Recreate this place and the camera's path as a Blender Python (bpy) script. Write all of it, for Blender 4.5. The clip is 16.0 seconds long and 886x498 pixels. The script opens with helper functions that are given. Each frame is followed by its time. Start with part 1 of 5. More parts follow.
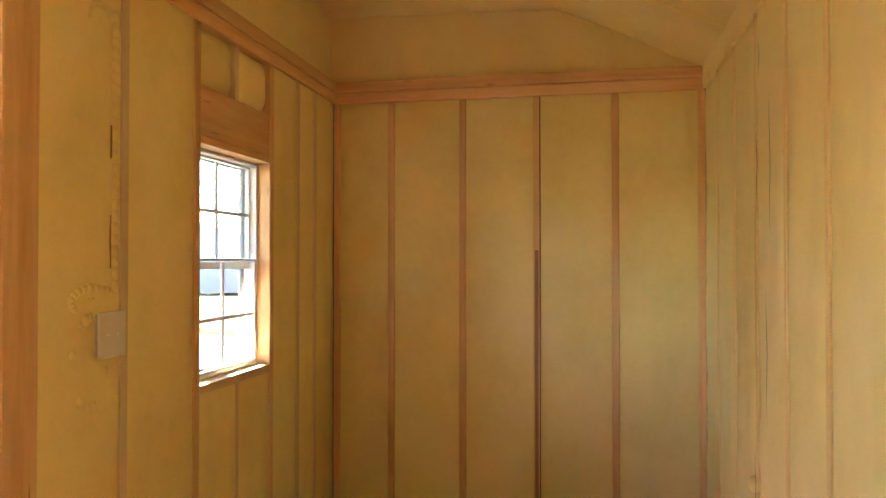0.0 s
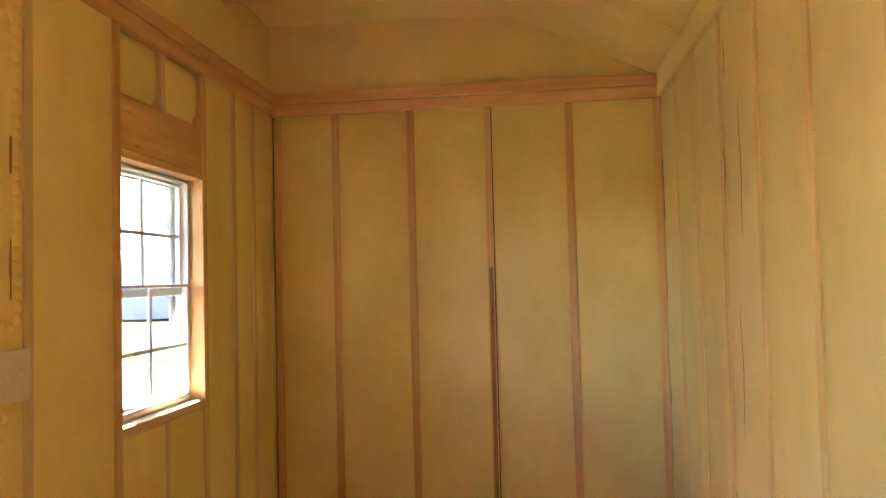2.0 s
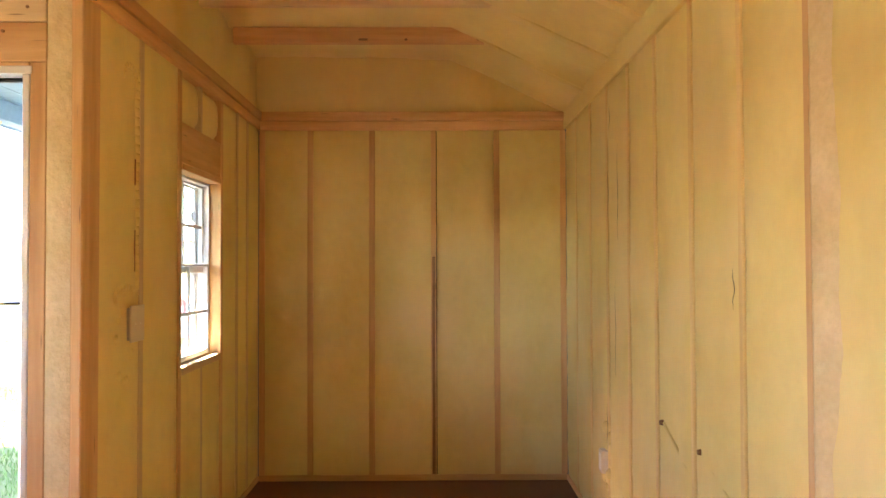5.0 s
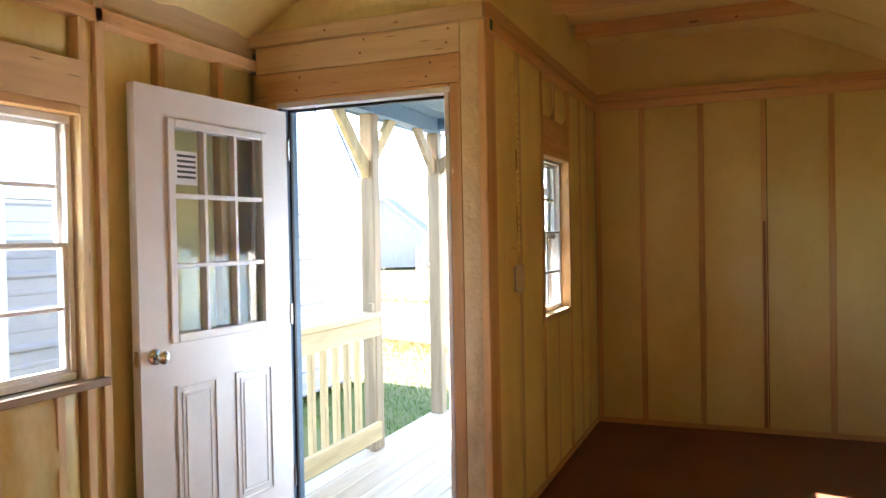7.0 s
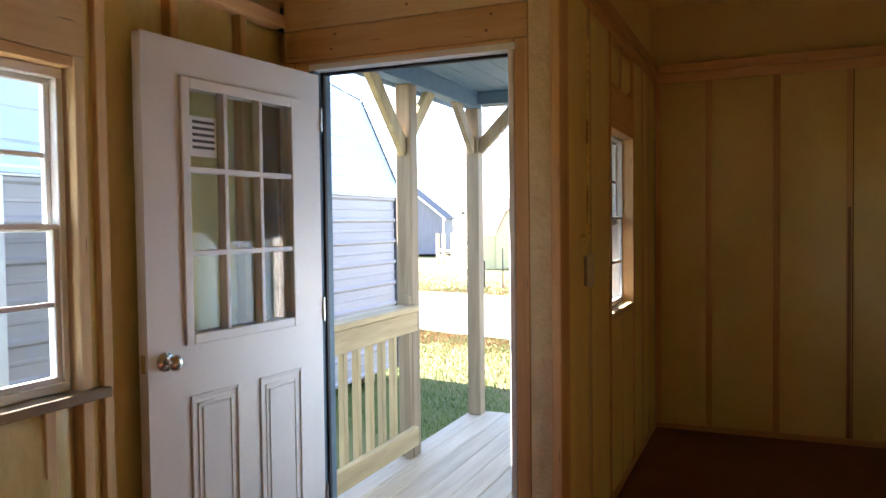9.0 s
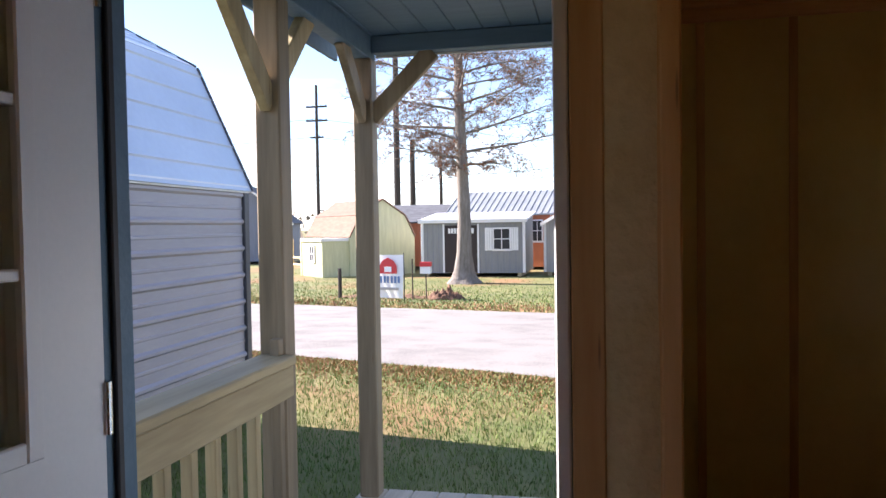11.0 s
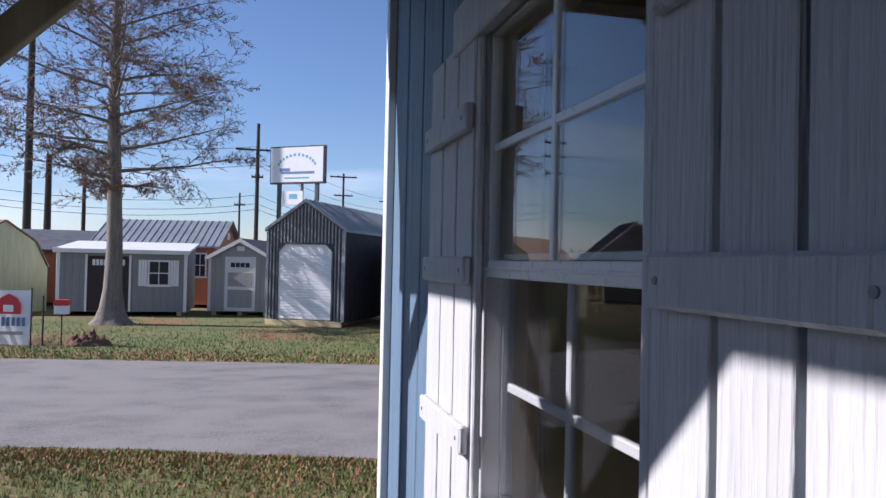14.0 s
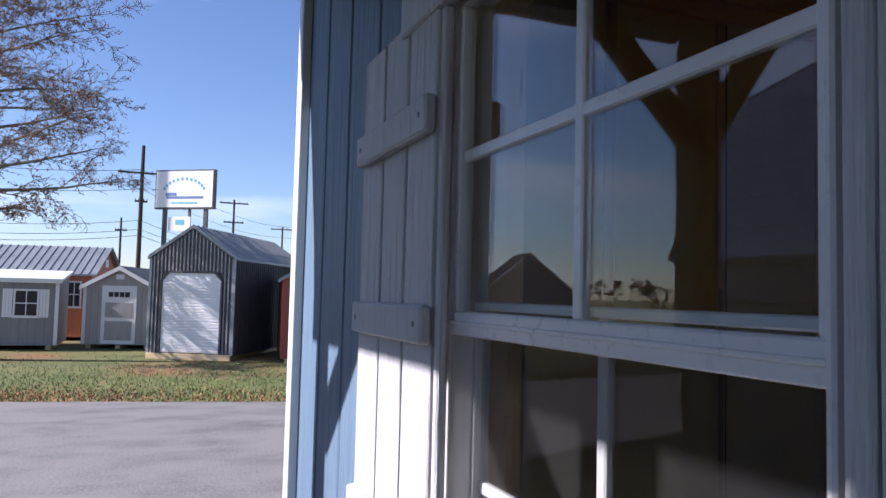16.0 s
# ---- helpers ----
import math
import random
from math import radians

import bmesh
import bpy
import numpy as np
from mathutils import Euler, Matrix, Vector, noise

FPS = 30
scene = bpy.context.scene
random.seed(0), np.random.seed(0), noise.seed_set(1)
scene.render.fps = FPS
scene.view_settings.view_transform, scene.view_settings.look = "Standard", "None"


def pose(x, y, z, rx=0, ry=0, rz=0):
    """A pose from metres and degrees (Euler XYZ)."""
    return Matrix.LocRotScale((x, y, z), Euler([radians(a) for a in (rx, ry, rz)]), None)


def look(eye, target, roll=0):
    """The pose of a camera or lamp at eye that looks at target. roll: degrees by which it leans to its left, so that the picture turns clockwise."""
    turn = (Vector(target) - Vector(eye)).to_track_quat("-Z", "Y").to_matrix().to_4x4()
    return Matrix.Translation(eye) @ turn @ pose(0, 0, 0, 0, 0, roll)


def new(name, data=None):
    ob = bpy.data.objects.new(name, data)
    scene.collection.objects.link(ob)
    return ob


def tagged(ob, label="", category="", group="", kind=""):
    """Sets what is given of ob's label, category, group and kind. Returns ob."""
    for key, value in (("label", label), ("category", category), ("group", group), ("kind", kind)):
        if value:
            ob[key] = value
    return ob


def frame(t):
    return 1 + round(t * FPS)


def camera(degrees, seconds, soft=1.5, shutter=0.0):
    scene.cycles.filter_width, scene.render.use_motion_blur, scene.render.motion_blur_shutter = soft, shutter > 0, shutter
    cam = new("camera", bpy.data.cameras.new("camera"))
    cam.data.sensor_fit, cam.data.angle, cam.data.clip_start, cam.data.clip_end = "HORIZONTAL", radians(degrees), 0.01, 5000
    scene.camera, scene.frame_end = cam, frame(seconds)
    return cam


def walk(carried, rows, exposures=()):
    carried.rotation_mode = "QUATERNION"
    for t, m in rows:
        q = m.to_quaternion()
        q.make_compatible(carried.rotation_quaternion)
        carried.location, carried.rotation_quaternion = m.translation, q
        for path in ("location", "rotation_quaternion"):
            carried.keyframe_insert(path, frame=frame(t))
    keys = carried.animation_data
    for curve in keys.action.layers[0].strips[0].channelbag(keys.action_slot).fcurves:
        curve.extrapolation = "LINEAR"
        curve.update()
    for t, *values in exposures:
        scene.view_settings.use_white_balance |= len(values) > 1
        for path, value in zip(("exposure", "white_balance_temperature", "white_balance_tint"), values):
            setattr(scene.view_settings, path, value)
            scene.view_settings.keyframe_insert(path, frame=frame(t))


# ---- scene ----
cam = camera(60.9, 16.0)
PATH = [
    (0, (0.07, 0.035, 1.393), (-0.309, 1.999, 1.424), 0.0),
    (0.5, (0.062, 0.021, 1.391), (-0.312, 1.985, 1.449), -1.0),
    (1, (0.071, 0.07, 1.398), (-0.183, 2.053, 1.468), -1.4),
    (1.5, (0.061, 0.204, 1.396), (-0.102, 2.195, 1.485), -1.2),
    (2, (0.019, 0.251, 1.399), (-0.222, 2.235, 1.477), -1.4),
    (2.5, (-0.082, 0.112, 1.404), (-0.258, 2.104, 1.429), -2.2),
    (3, (-0.132, -0.039, 1.403), (-0.248, 1.957, 1.398), -0.6),
    (3.2, (-0.126, -0.106, 1.401), (-0.248, 1.891, 1.409), -1.1),
    (5.3, (-0.19, -0.94, 1.386), (-0.165, 1.06, 1.432), -0.1),
    (5.5, (-0.15, -1.015, 1.396), (-0.199, 0.984, 1.434), -0.2),
    (6, (-0.193, -1.199, 1.39), (-0.491, 0.778, 1.377), -0.4),
    (6.5, (-0.276, -1.399, 1.389), (-0.742, 0.546, 1.365), 0.2),
    (7, (-0.284, -1.464, 1.384), (-1.042, 0.387, 1.351), -1.1),
    (7.5, (-0.268, -1.491, 1.378), (-1.15, 0.304, 1.338), 0.1),
    (8, (-0.279, -1.478, 1.375), (-1.192, 0.301, 1.332), 0.1),
    (8.2, (-0.326, -1.448, 1.382), (-1.228, 0.337, 1.333), -0.3),
    (10.4, (-1.224, 0.069, 1.359), (-1.823, 1.97, 1.272), 0.0),
    (10.7, (-1.335, 0.264, 1.368), (-1.908, 2.175, 1.281), -1.3),
    (11, (-1.465, 0.415, 1.352), (-1.874, 2.372, 1.293), -0.9),
    (11.5, (-1.632, 0.715, 1.372), (-1.830, 2.705, 1.359), -0.4),
    (12, (-1.746, 1.042, 1.392), (-1.675, 3.040, 1.456), 0.9),
    (12.5, (-1.799, 1.284, 1.373), (-1.494, 3.261, 1.379), 0.5),
    (13, (-1.876, 1.449, 1.373), (-1.468, 3.408, 1.357), 0.7),
    (13.5, (-1.842, 1.622, 1.378), (-1.503, 3.593, 1.366), -0.7),
    (14, (-1.863, 1.874, 1.381), (-1.387, 3.816, 1.419), 1.2),
    (14.5, (-1.945, 2.011, 1.394), (-1.314, 3.907, 1.476), -0.5),
    (15, (-1.886, 2.093, 1.392), (-1.296, 4.003, 1.454), 0.9),
    (15.5, (-1.831, 2.183, 1.404), (-1.158, 4.063, 1.502), 0.5),
    (16, (-1.842, 2.273, 1.409), (-1.101, 4.127, 1.531), 1.4),
]
EXPOSURES = [(0.0, 5.7, 6750, 15), (3.0, 5.7, 6750, 15), (5.5, 5.65, 6700, 15), (6.5, 5.2, 6700, 16), (7.5, 4.2, 6650, 15), (8.2, 3.95, 6650, 15), (10.4, 2.55, 6550, 20),
             (11.0, 2.0, 6500, 22), (11.5, 1.85, 6350, 23), (12.5, 0.98, 6100, 22), (13.5, 0.6, 5950, 22), (14.5, 0.4, 5800, 22), (15.5, 0.55, 5850, 24), (16.0, 0.8, 5950, 25)]
walk(cam, [(t, look(eye, target, roll)) for t, eye, target, roll in PATH], EXPOSURES)

# ---- sky and sun ----
SUN_WAY = Vector((1.46, -0.28, -1.0)).normalized()
world = bpy.data.worlds.new("sky")
scene.world = world
world.use_nodes = True
wn, wl = world.node_tree.nodes, world.node_tree.links
sky = wn.new("ShaderNodeTexSky")
sky.sky_type, sky.sun_disc = "NISHITA", False
sky.sun_elevation, sky.sun_rotation = radians(33.9), math.atan2(-1.46, 0.28)
sky.air_density, sky.dust_density, sky.ozone_density = 1.0, 0.1, 4.0
wco, wmap, wno, wra, wmix = (wn.new("ShaderNode" + k) for k in ("TexCoord", "Mapping", "TexNoise", "ValToRGB", "Mix"))
wmap.inputs["Scale"].default_value = (1.2, 1.2, 7.0)
wno.inputs["Scale"].default_value, wno.inputs["Detail"].default_value = 2.2, 6.0
wra.color_ramp.elements[0].position, wra.color_ramp.elements[1].position = 0.5, 0.78
wra.color_ramp.elements[1].color = (0.55, 0.55, 0.55, 1)
wmix.data_type = "RGBA"
wl.new(wco.outputs["Generated"], wmap.inputs["Vector"])
wl.new(wmap.outputs["Vector"], wno.inputs["Vector"])
wl.new(wno.outputs["Fac"], wra.inputs["Fac"])
wl.new(wra.outputs["Color"], wmix.inputs[0])
wl.new(sky.outputs["Color"], wmix.inputs[6])
wmix.inputs[7].default_value = (9.0, 9.3, 10.0, 1)
wl.new(wmix.outputs[2], wn["Background"].inputs["Color"])
wn["Background"].inputs["Strength"].default_value = 0.088
sun = new("sun", bpy.data.lights.new("sun", "SUN"))
sun.data.energy, sun.data.angle, sun.data.color = 5.0, radians(0.53), (1.0, 0.95, 0.87)
sun.matrix_world = look((-20, 5, 20), Vector((-20, 5, 20)) + SUN_WAY)


# ---- materials ----
def surf(name, c1, c2, scale=4.0, stretch=(1, 1, 1), rough=0.7, metal=0.0, bump=0.2, fine=60.0, vary=0.0, knots=False, contrast=0.3, blotch=None, grain=0.45, spec=0.5):
    """A surface with broad variation from c1 to c2, a finer grain, relief, and vary: how much pieces differ."""
    m = bpy.data.materials.new(name)
    m.use_nodes = True
    n, l = m.node_tree.nodes, m.node_tree.links
    bsdf = n["Principled BSDF"]
    co, mp = n.new("ShaderNodeTexCoord"), n.new("ShaderNodeMapping")
    mp.inputs["Scale"].default_value = stretch
    info = n.new("ShaderNodeObjectInfo")
    off = n.new("ShaderNodeVectorMath")
    off.operation = "MULTIPLY_ADD"
    off.inputs[1].default_value = (7, 5, 9)
    comb = n.new("ShaderNodeCombineXYZ")
    for k in range(3):
        l.new(info.outputs["Random"], comb.inputs[k])
    l.new(comb.outputs[0], off.inputs[0])
    l.new(co.outputs["Object"], mp.inputs["Vector"])
    l.new(mp.outputs["Vector"], off.inputs[2])
    big, small = n.new("ShaderNodeTexNoise"), n.new("ShaderNodeTexNoise")
    big.inputs["Scale"].default_value, big.inputs["Detail"].default_value = scale, 5.0
    small.inputs["Scale"].default_value, small.inputs["Detail"].default_value = fine, 6.0
    for t in (big, small):
        l.new(off.outputs[0], t.inputs["Vector"])
    add = n.new("ShaderNodeMath")
    add.operation = "MULTIPLY_ADD"
    add.inputs[1].default_value = grain
    l.new(small.outputs["Fac"], add.inputs[0])
    l.new(big.outputs["Fac"], add.inputs[2])
    ramp = n.new("ShaderNodeValToRGB")
    mid = 0.5 + grain / 2
    ramp.color_ramp.elements[0].position, ramp.color_ramp.elements[1].position = mid - contrast, mid + contrast
    ramp.color_ramp.elements[0].color, ramp.color_ramp.elements[1].color = (*c1, 1), (*c2, 1)
    l.new(add.outputs[0], ramp.inputs["Fac"])
    colour = ramp.outputs["Color"]
    if blotch:
        bt, br, bm_ = n.new("ShaderNodeTexNoise"), n.new("ShaderNodeValToRGB"), n.new("ShaderNodeMix")
        bt.inputs["Scale"].default_value, bt.inputs["Detail"].default_value = blotch[1], 4.0
        l.new(co.outputs["Object"], bt.inputs["Vector"])
        br.color_ramp.elements[0].position, br.color_ramp.elements[1].position = 0.48, 0.68
        l.new(bt.outputs["Fac"], br.inputs["Fac"])
        bm_.data_type = "RGBA"
        l.new(br.outputs["Color"], bm_.inputs[0])
        l.new(colour, bm_.inputs[6])
        bm_.inputs[7].default_value = (*blotch[0], 1)
        colour = bm_.outputs[2]
    if knots:
        vo, kr, km = n.new("ShaderNodeTexVoronoi"), n.new("ShaderNodeValToRGB"), n.new("ShaderNodeMix")
        vo.inputs["Scale"].default_value = 3.2
        l.new(off.outputs[0], vo.inputs["Vector"])
        kr.color_ramp.elements[0].position, kr.color_ramp.elements[1].position = 0.03, 0.085
        kr.color_ramp.elements[0].color, kr.color_ramp.elements[1].color = (0.75, 0.75, 0.75, 1), (0, 0, 0, 1)
        l.new(vo.outputs["Distance"], kr.inputs["Fac"])
        km.data_type = "RGBA"
        l.new(kr.outputs["Color"], km.inputs[0])
        l.new(colour, km.inputs[6])
        km.inputs[7].default_value = (0.16, 0.07, 0.025, 1)
        colour = km.outputs[2]
    if vary:
        hsv, mr = n.new("ShaderNodeHueSaturation"), n.new("ShaderNodeMapRange")
        mr.inputs[3].default_value, mr.inputs[4].default_value = 1 - vary, 1 + vary
        l.new(info.outputs["Random"], mr.inputs[0])
        l.new(mr.outputs[0], hsv.inputs["Value"])
        l.new(colour, hsv.inputs["Color"])
        colour = hsv.outputs["Color"]
    l.new(colour, bsdf.inputs["Base Color"])
    rr = n.new("ShaderNodeMapRange")
    rr.inputs[3].default_value, rr.inputs[4].default_value = max(0.03, rough - 0.1), min(1, rough + 0.1)
    l.new(small.outputs["Fac"], rr.inputs[0])
    l.new(rr.outputs[0], bsdf.inputs["Roughness"])
    bsdf.inputs["Metallic"].default_value = metal
    bsdf.inputs["Specular IOR Level"].default_value = spec
    if bump:
        bp = n.new("ShaderNodeBump")
        bp.inputs["Strength"].default_value, bp.inputs["Distance"].default_value = bump, 0.01
        l.new(add.outputs[0], bp.inputs["Height"])
        l.new(bp.outputs["Normal"], bsdf.inputs["Normal"])
    return m


def wood(name, c1, c2, axis, vary=0.12, knots=True, rough=0.62):
    st = [9.0, 9.0, 9.0]
    st["xyz".index(axis)] = 0.7
    return surf(name + "_" + axis, c1, c2, 1.6, st, rough, 0, 0.12, 7.0, vary, knots, 0.28)


PINE = {a: wood("pine", (0.56, 0.30, 0.11), (0.78, 0.52, 0.26), a) for a in "xyz"}
PALE = {a: wood("pale_pine", (0.62, 0.44, 0.22), (0.80, 0.63, 0.38), a) for a in "xyz"}
DARKPINE = {a: wood("stained_pine", (0.12, 0.05, 0.02), (0.42, 0.22, 0.09), a) for a in "xyz"}
TREATED = {a: wood("treated_wood", (0.33, 0.245, 0.12), (0.56, 0.45, 0.25), a) for a in "xyz"}
WEATHERED_OR_SHADED = {a: wood("weathered_or_shaded_wood", (0.165, 0.12, 0.07), (0.34, 0.26, 0.165), a) for a in "xyz"}
DECK = {a: wood("deck_wood", (0.34, 0.285, 0.20), (0.50, 0.43, 0.32), a) for a in "xyz"}
FOAM = surf("spray_foam", (0.68, 0.525, 0.165), (0.86, 0.725, 0.31), 2.4, (1, 1, 0.75), 0.55, 0, 0.55, 20.0, 0.05, contrast=0.45, grain=0.35, blotch=((0.82, 0.665, 0.31), 1.7))
FOAM_Y = surf("yellow_spray_foam", (0.66, 0.53, 0.18), (0.85, 0.73, 0.36), 3.0, (1, 1, 0.5), 0.4, 0, 0.5, 30.0, 0.06, contrast=0.4)
PALEFOAM = surf("rough_foam_edge", (0.62, 0.48, 0.24), (0.80, 0.66, 0.40), 9.0, (1, 1, 1), 0.7, 0, 0.8, 60.0)
FLOOR = surf("painted_floor", (0.135, 0.045, 0.022), (0.19, 0.075, 0.04), 3.0, (1, 1, 1), 0.5, 0, 0.15, 80.0)
WHITE = surf("white_paint", (0.74, 0.74, 0.74), (0.82, 0.81, 0.80), 2.0, (1, 1, 1), 0.38, 0, 0.05, 90.0)
VINYL = surf("white_vinyl", (0.76, 0.77, 0.78), (0.83, 0.83, 0.83), 3.0, (1, 1, 1), 0.3, 0, 0.03, 70.0)
CHROME = surf("satin_nickel", (0.55, 0.53, 0.5), (0.7, 0.68, 0.64), 5.0, (1, 1, 1), 0.25, 1.0, 0.02, 90.0)
BLACK = surf("black_rubber", (0.012, 0.012, 0.013), (0.03, 0.03, 0.032), 8.0, (1, 1, 1), 0.6, 0, 0.1, 90.0)
BLUE = surf("blue_painted_siding", (0.105, 0.165, 0.235), (0.15, 0.225, 0.305), 2.5, (11, 11, 0.6), 0.5, 0, 0.9, 7.0, 0.05, contrast=0.75, grain=0.7, spec=0.22)
BLUEB = surf("blue_painted_board", (0.095, 0.155, 0.21), (0.13, 0.20, 0.255), 2.5, (1, 8, 8), 0.55, 0, 0.3, 9.0, 0.04, spec=0.2)
SHUT = surf("white_painted_wood", (0.49, 0.485, 0.49), (0.60, 0.595, 0.595), 2.0, (13, 13, 0.7), 0.55, 0, 0.8, 8.0, 0.03, contrast=0.7, grain=0.8, spec=0.22)
PLASTIC = surf("beige_plastic", (0.62, 0.57, 0.48), (0.7, 0.65, 0.56), 3.0, (1, 1, 1), 0.4, 0, 0.05, 60.0)
GREEN = surf("green_marker", (0.0, 0.13, 0.06), (0.01, 0.2, 0.10), 9.0, (1, 1, 1), 0.7)
METAL_W = surf("painted_metal_siding", (0.29, 0.275, 0.30), (0.38, 0.36, 0.385), 1.2, (0.6, 0.6, 3), 0.45, 0.1, 0.08, 20.0)
METAL_R = surf("galvanised_roof", (0.45, 0.52, 0.60), (0.58, 0.65, 0.72), 1.0, (1, 1, 1), 0.38, 0.35, 0.05, 20.0)
GRASS = surf("lawn", (0.07, 0.095, 0.02), (0.18, 0.17, 0.055), 1.1, (1, 1, 1), 0.95, 0, 0.9, 45.0, blotch=((0.23, 0.12, 0.05), 0.35))
ROAD = surf("worn_asphalt", (0.09, 0.085, 0.08), (0.225, 0.207, 0.19), 1.3, (1.0, 1.5, 1), 0.92, 0, 0.8, 34.0, contrast=0.42, grain=0.9)
BARK = surf("grey_bark", (0.12, 0.10, 0.085), (0.27, 0.235, 0.20), 3.0, (6, 6, 0.7), 0.9, 0, 0.9, 12.0)
LEAF = surf("rusty_leaf", (0.17, 0.055, 0.022), (0.32, 0.125, 0.055), 3.0, (1, 1, 1), 0.8, 0, 0)
BLADE = surf("grass_blade", (0.06, 0.14, 0.018), (0.20, 0.24, 0.06), 1.4, (1, 1, 1), 0.8, 0, 0, 40.0)
DRYLEAF = surf("dry_leaf_litter", (0.22, 0.09, 0.035), (0.36, 0.20, 0.09), 2.0, (1, 1, 1), 0.85, 0, 0, 40.0)
CRACK = surf("dark_crack", (0.02, 0.012, 0.006), (0.06, 0.032, 0.014), 9.0, (1, 1, 1), 0.9)
POLE = surf("creosoted_pole", (0.03, 0.024, 0.02), (0.07, 0.055, 0.045), 2.0, (8, 8, 0.5), 0.9)
DIRT = surf("turned_soil", (0.09, 0.045, 0.025), (0.19, 0.10, 0.06), 6.0, (1, 1, 1), 0.95, 0, 1.0, 30.0)


def paint(name, c, rough=0.6, stretch=(6, 6, 0.8)):
    return surf(name, tuple(v * 0.86 for v in c), tuple(min(1, v * 1.1) for v in c), 2.0, stretch, rough, 0, 0.3, 9.0)


GREY = paint("grey_paint", (0.25, 0.25, 0.25))
GREYL = paint("pale_grey_paint", (0.38, 0.365, 0.35))
DKBROWN = paint("dark_brown_paint", (0.03, 0.018, 0.016))
ORANGE = paint("terracotta_paint", (0.50, 0.17, 0.08))
BRICKRED = paint("barn_red_paint", (0.30, 0.07, 0.045))
SAGE = paint("pale_green_paint", (0.55, 0.54, 0.33))
SHINGLE = surf("brown_shingle", (0.14, 0.085, 0.06), (0.24, 0.145, 0.10), 3.0, (1, 1, 4), 0.9, 0, 0.5, 20.0)
SLATE = surf("dark_shingle", (0.06, 0.065, 0.075), (0.12, 0.125, 0.14), 3.0, (1, 1, 4), 0.85, 0, 0.5, 20.0)
CHARCOAL = surf("charcoal_metal", (0.055, 0.055, 0.06), (0.09, 0.088, 0.092), 2.0, (1, 1, 0.6), 0.5, 0.2, 0.1)
STEEL = surf("grey_metal_roof", (0.22, 0.24, 0.25), (0.33, 0.35, 0.36), 2.0, (1, 1, 1), 0.45, 0.3, 0.1)
NAVY = paint("slate_blue_paint", (0.16, 0.18, 0.23))
RED = paint("red_paint", (0.55, 0.03, 0.035), 0.45)
INK = paint("blue_ink", (0.12, 0.2, 0.38), 0.6)
AQUA = paint("aqua_ink", (0.12, 0.42, 0.52), 0.6)
FARWOOD = surf("far_foliage", (0.10, 0.085, 0.06), (0.22, 0.18, 0.14), 1.0, (1, 1, 1), 1.0, 0, 0.5, 6.0)

GLASS = bpy.data.materials.new("window_glass")
GLASS.use_nodes = True
gn, gl = GLASS.node_tree.nodes, GLASS.node_tree.links
gmix, gtr, ggl, gfr = (gn.new("ShaderNode" + k) for k in ("MixShader", "BsdfTransparent", "BsdfGlossy", "LayerWeight"))
gtr.inputs["Color"].default_value = (0.92, 0.95, 0.94, 1)
ggl.inputs["Roughness"].default_value = 0.01
gpow, gadd = gn.new("ShaderNodeMath"), gn.new("ShaderNodeMath")
gpow.operation, gadd.operation = "POWER", "MULTIPLY_ADD"
gpow.inputs[1].default_value, gadd.inputs[1].default_value, gadd.inputs[2].default_value = 4.0, 0.8, 0.045
gfr.inputs["Blend"].default_value = 0.5
gl.new(gfr.outputs["Facing"], gpow.inputs[0])
gl.new(gpow.outputs[0], gadd.inputs[0])
gl.new(gadd.outputs[0], gmix.inputs[0])
gl.new(gtr.outputs[0], gmix.inputs[1])
gl.new(ggl.outputs[0], gmix.inputs[2])
gl.new(gmix.outputs[0], gn["Material Output"].inputs["Surface"])

SCREEN = bpy.data.materials.new("insect_screen")
SCREEN.use_nodes = True
sn, sl = SCREEN.node_tree.nodes, SCREEN.node_tree.links
smix, str_ = sn.new("ShaderNodeMixShader"), sn.new("ShaderNodeBsdfTransparent")
sn["Principled BSDF"].inputs["Base Color"].default_value = (0.02, 0.02, 0.02, 1)
sn["Principled BSDF"].inputs["Roughness"].default_value = 0.9
smix.inputs[0].default_value = 0.4
sl.new(str_.outputs[0], smix.inputs[1])
sl.new(sn["Principled BSDF"].outputs[0], smix.inputs[2])
sl.new(smix.outputs[0], sn["Material Output"].inputs["Surface"])


# ---- building helpers ----
def thing(name, m, label, category, group="", kind=""):
    ob = new(name)
    ob.matrix_basis = m if isinstance(m, Matrix) else pose(*m)
    ob.empty_display_size = 0.1
    return tagged(ob, label, category, group, kind)


def finish(name, mesh, material, parent=None, label="", smooth=False):
    mesh.materials.append(material)
    if smooth:
        mesh.polygons.foreach_set("use_smooth", [True] * len(mesh.polygons))
    ob = new(name, mesh)
    if parent:
        ob.parent = parent
    return tagged(ob, label)


def part(name, bm, material, parent=None, label="", smooth=False):
    mesh = bpy.data.meshes.new(name)
    bm.to_mesh(mesh)
    bm.free()
    return finish(name, mesh, material, parent, label, smooth)


def data(name, verts, faces, material, parent=None, label="", smooth=False):
    mesh = bpy.data.meshes.new(name)
    mesh.from_pydata(verts, [], faces)
    mesh.update()
    return finish(name, mesh, material, parent, label, smooth)


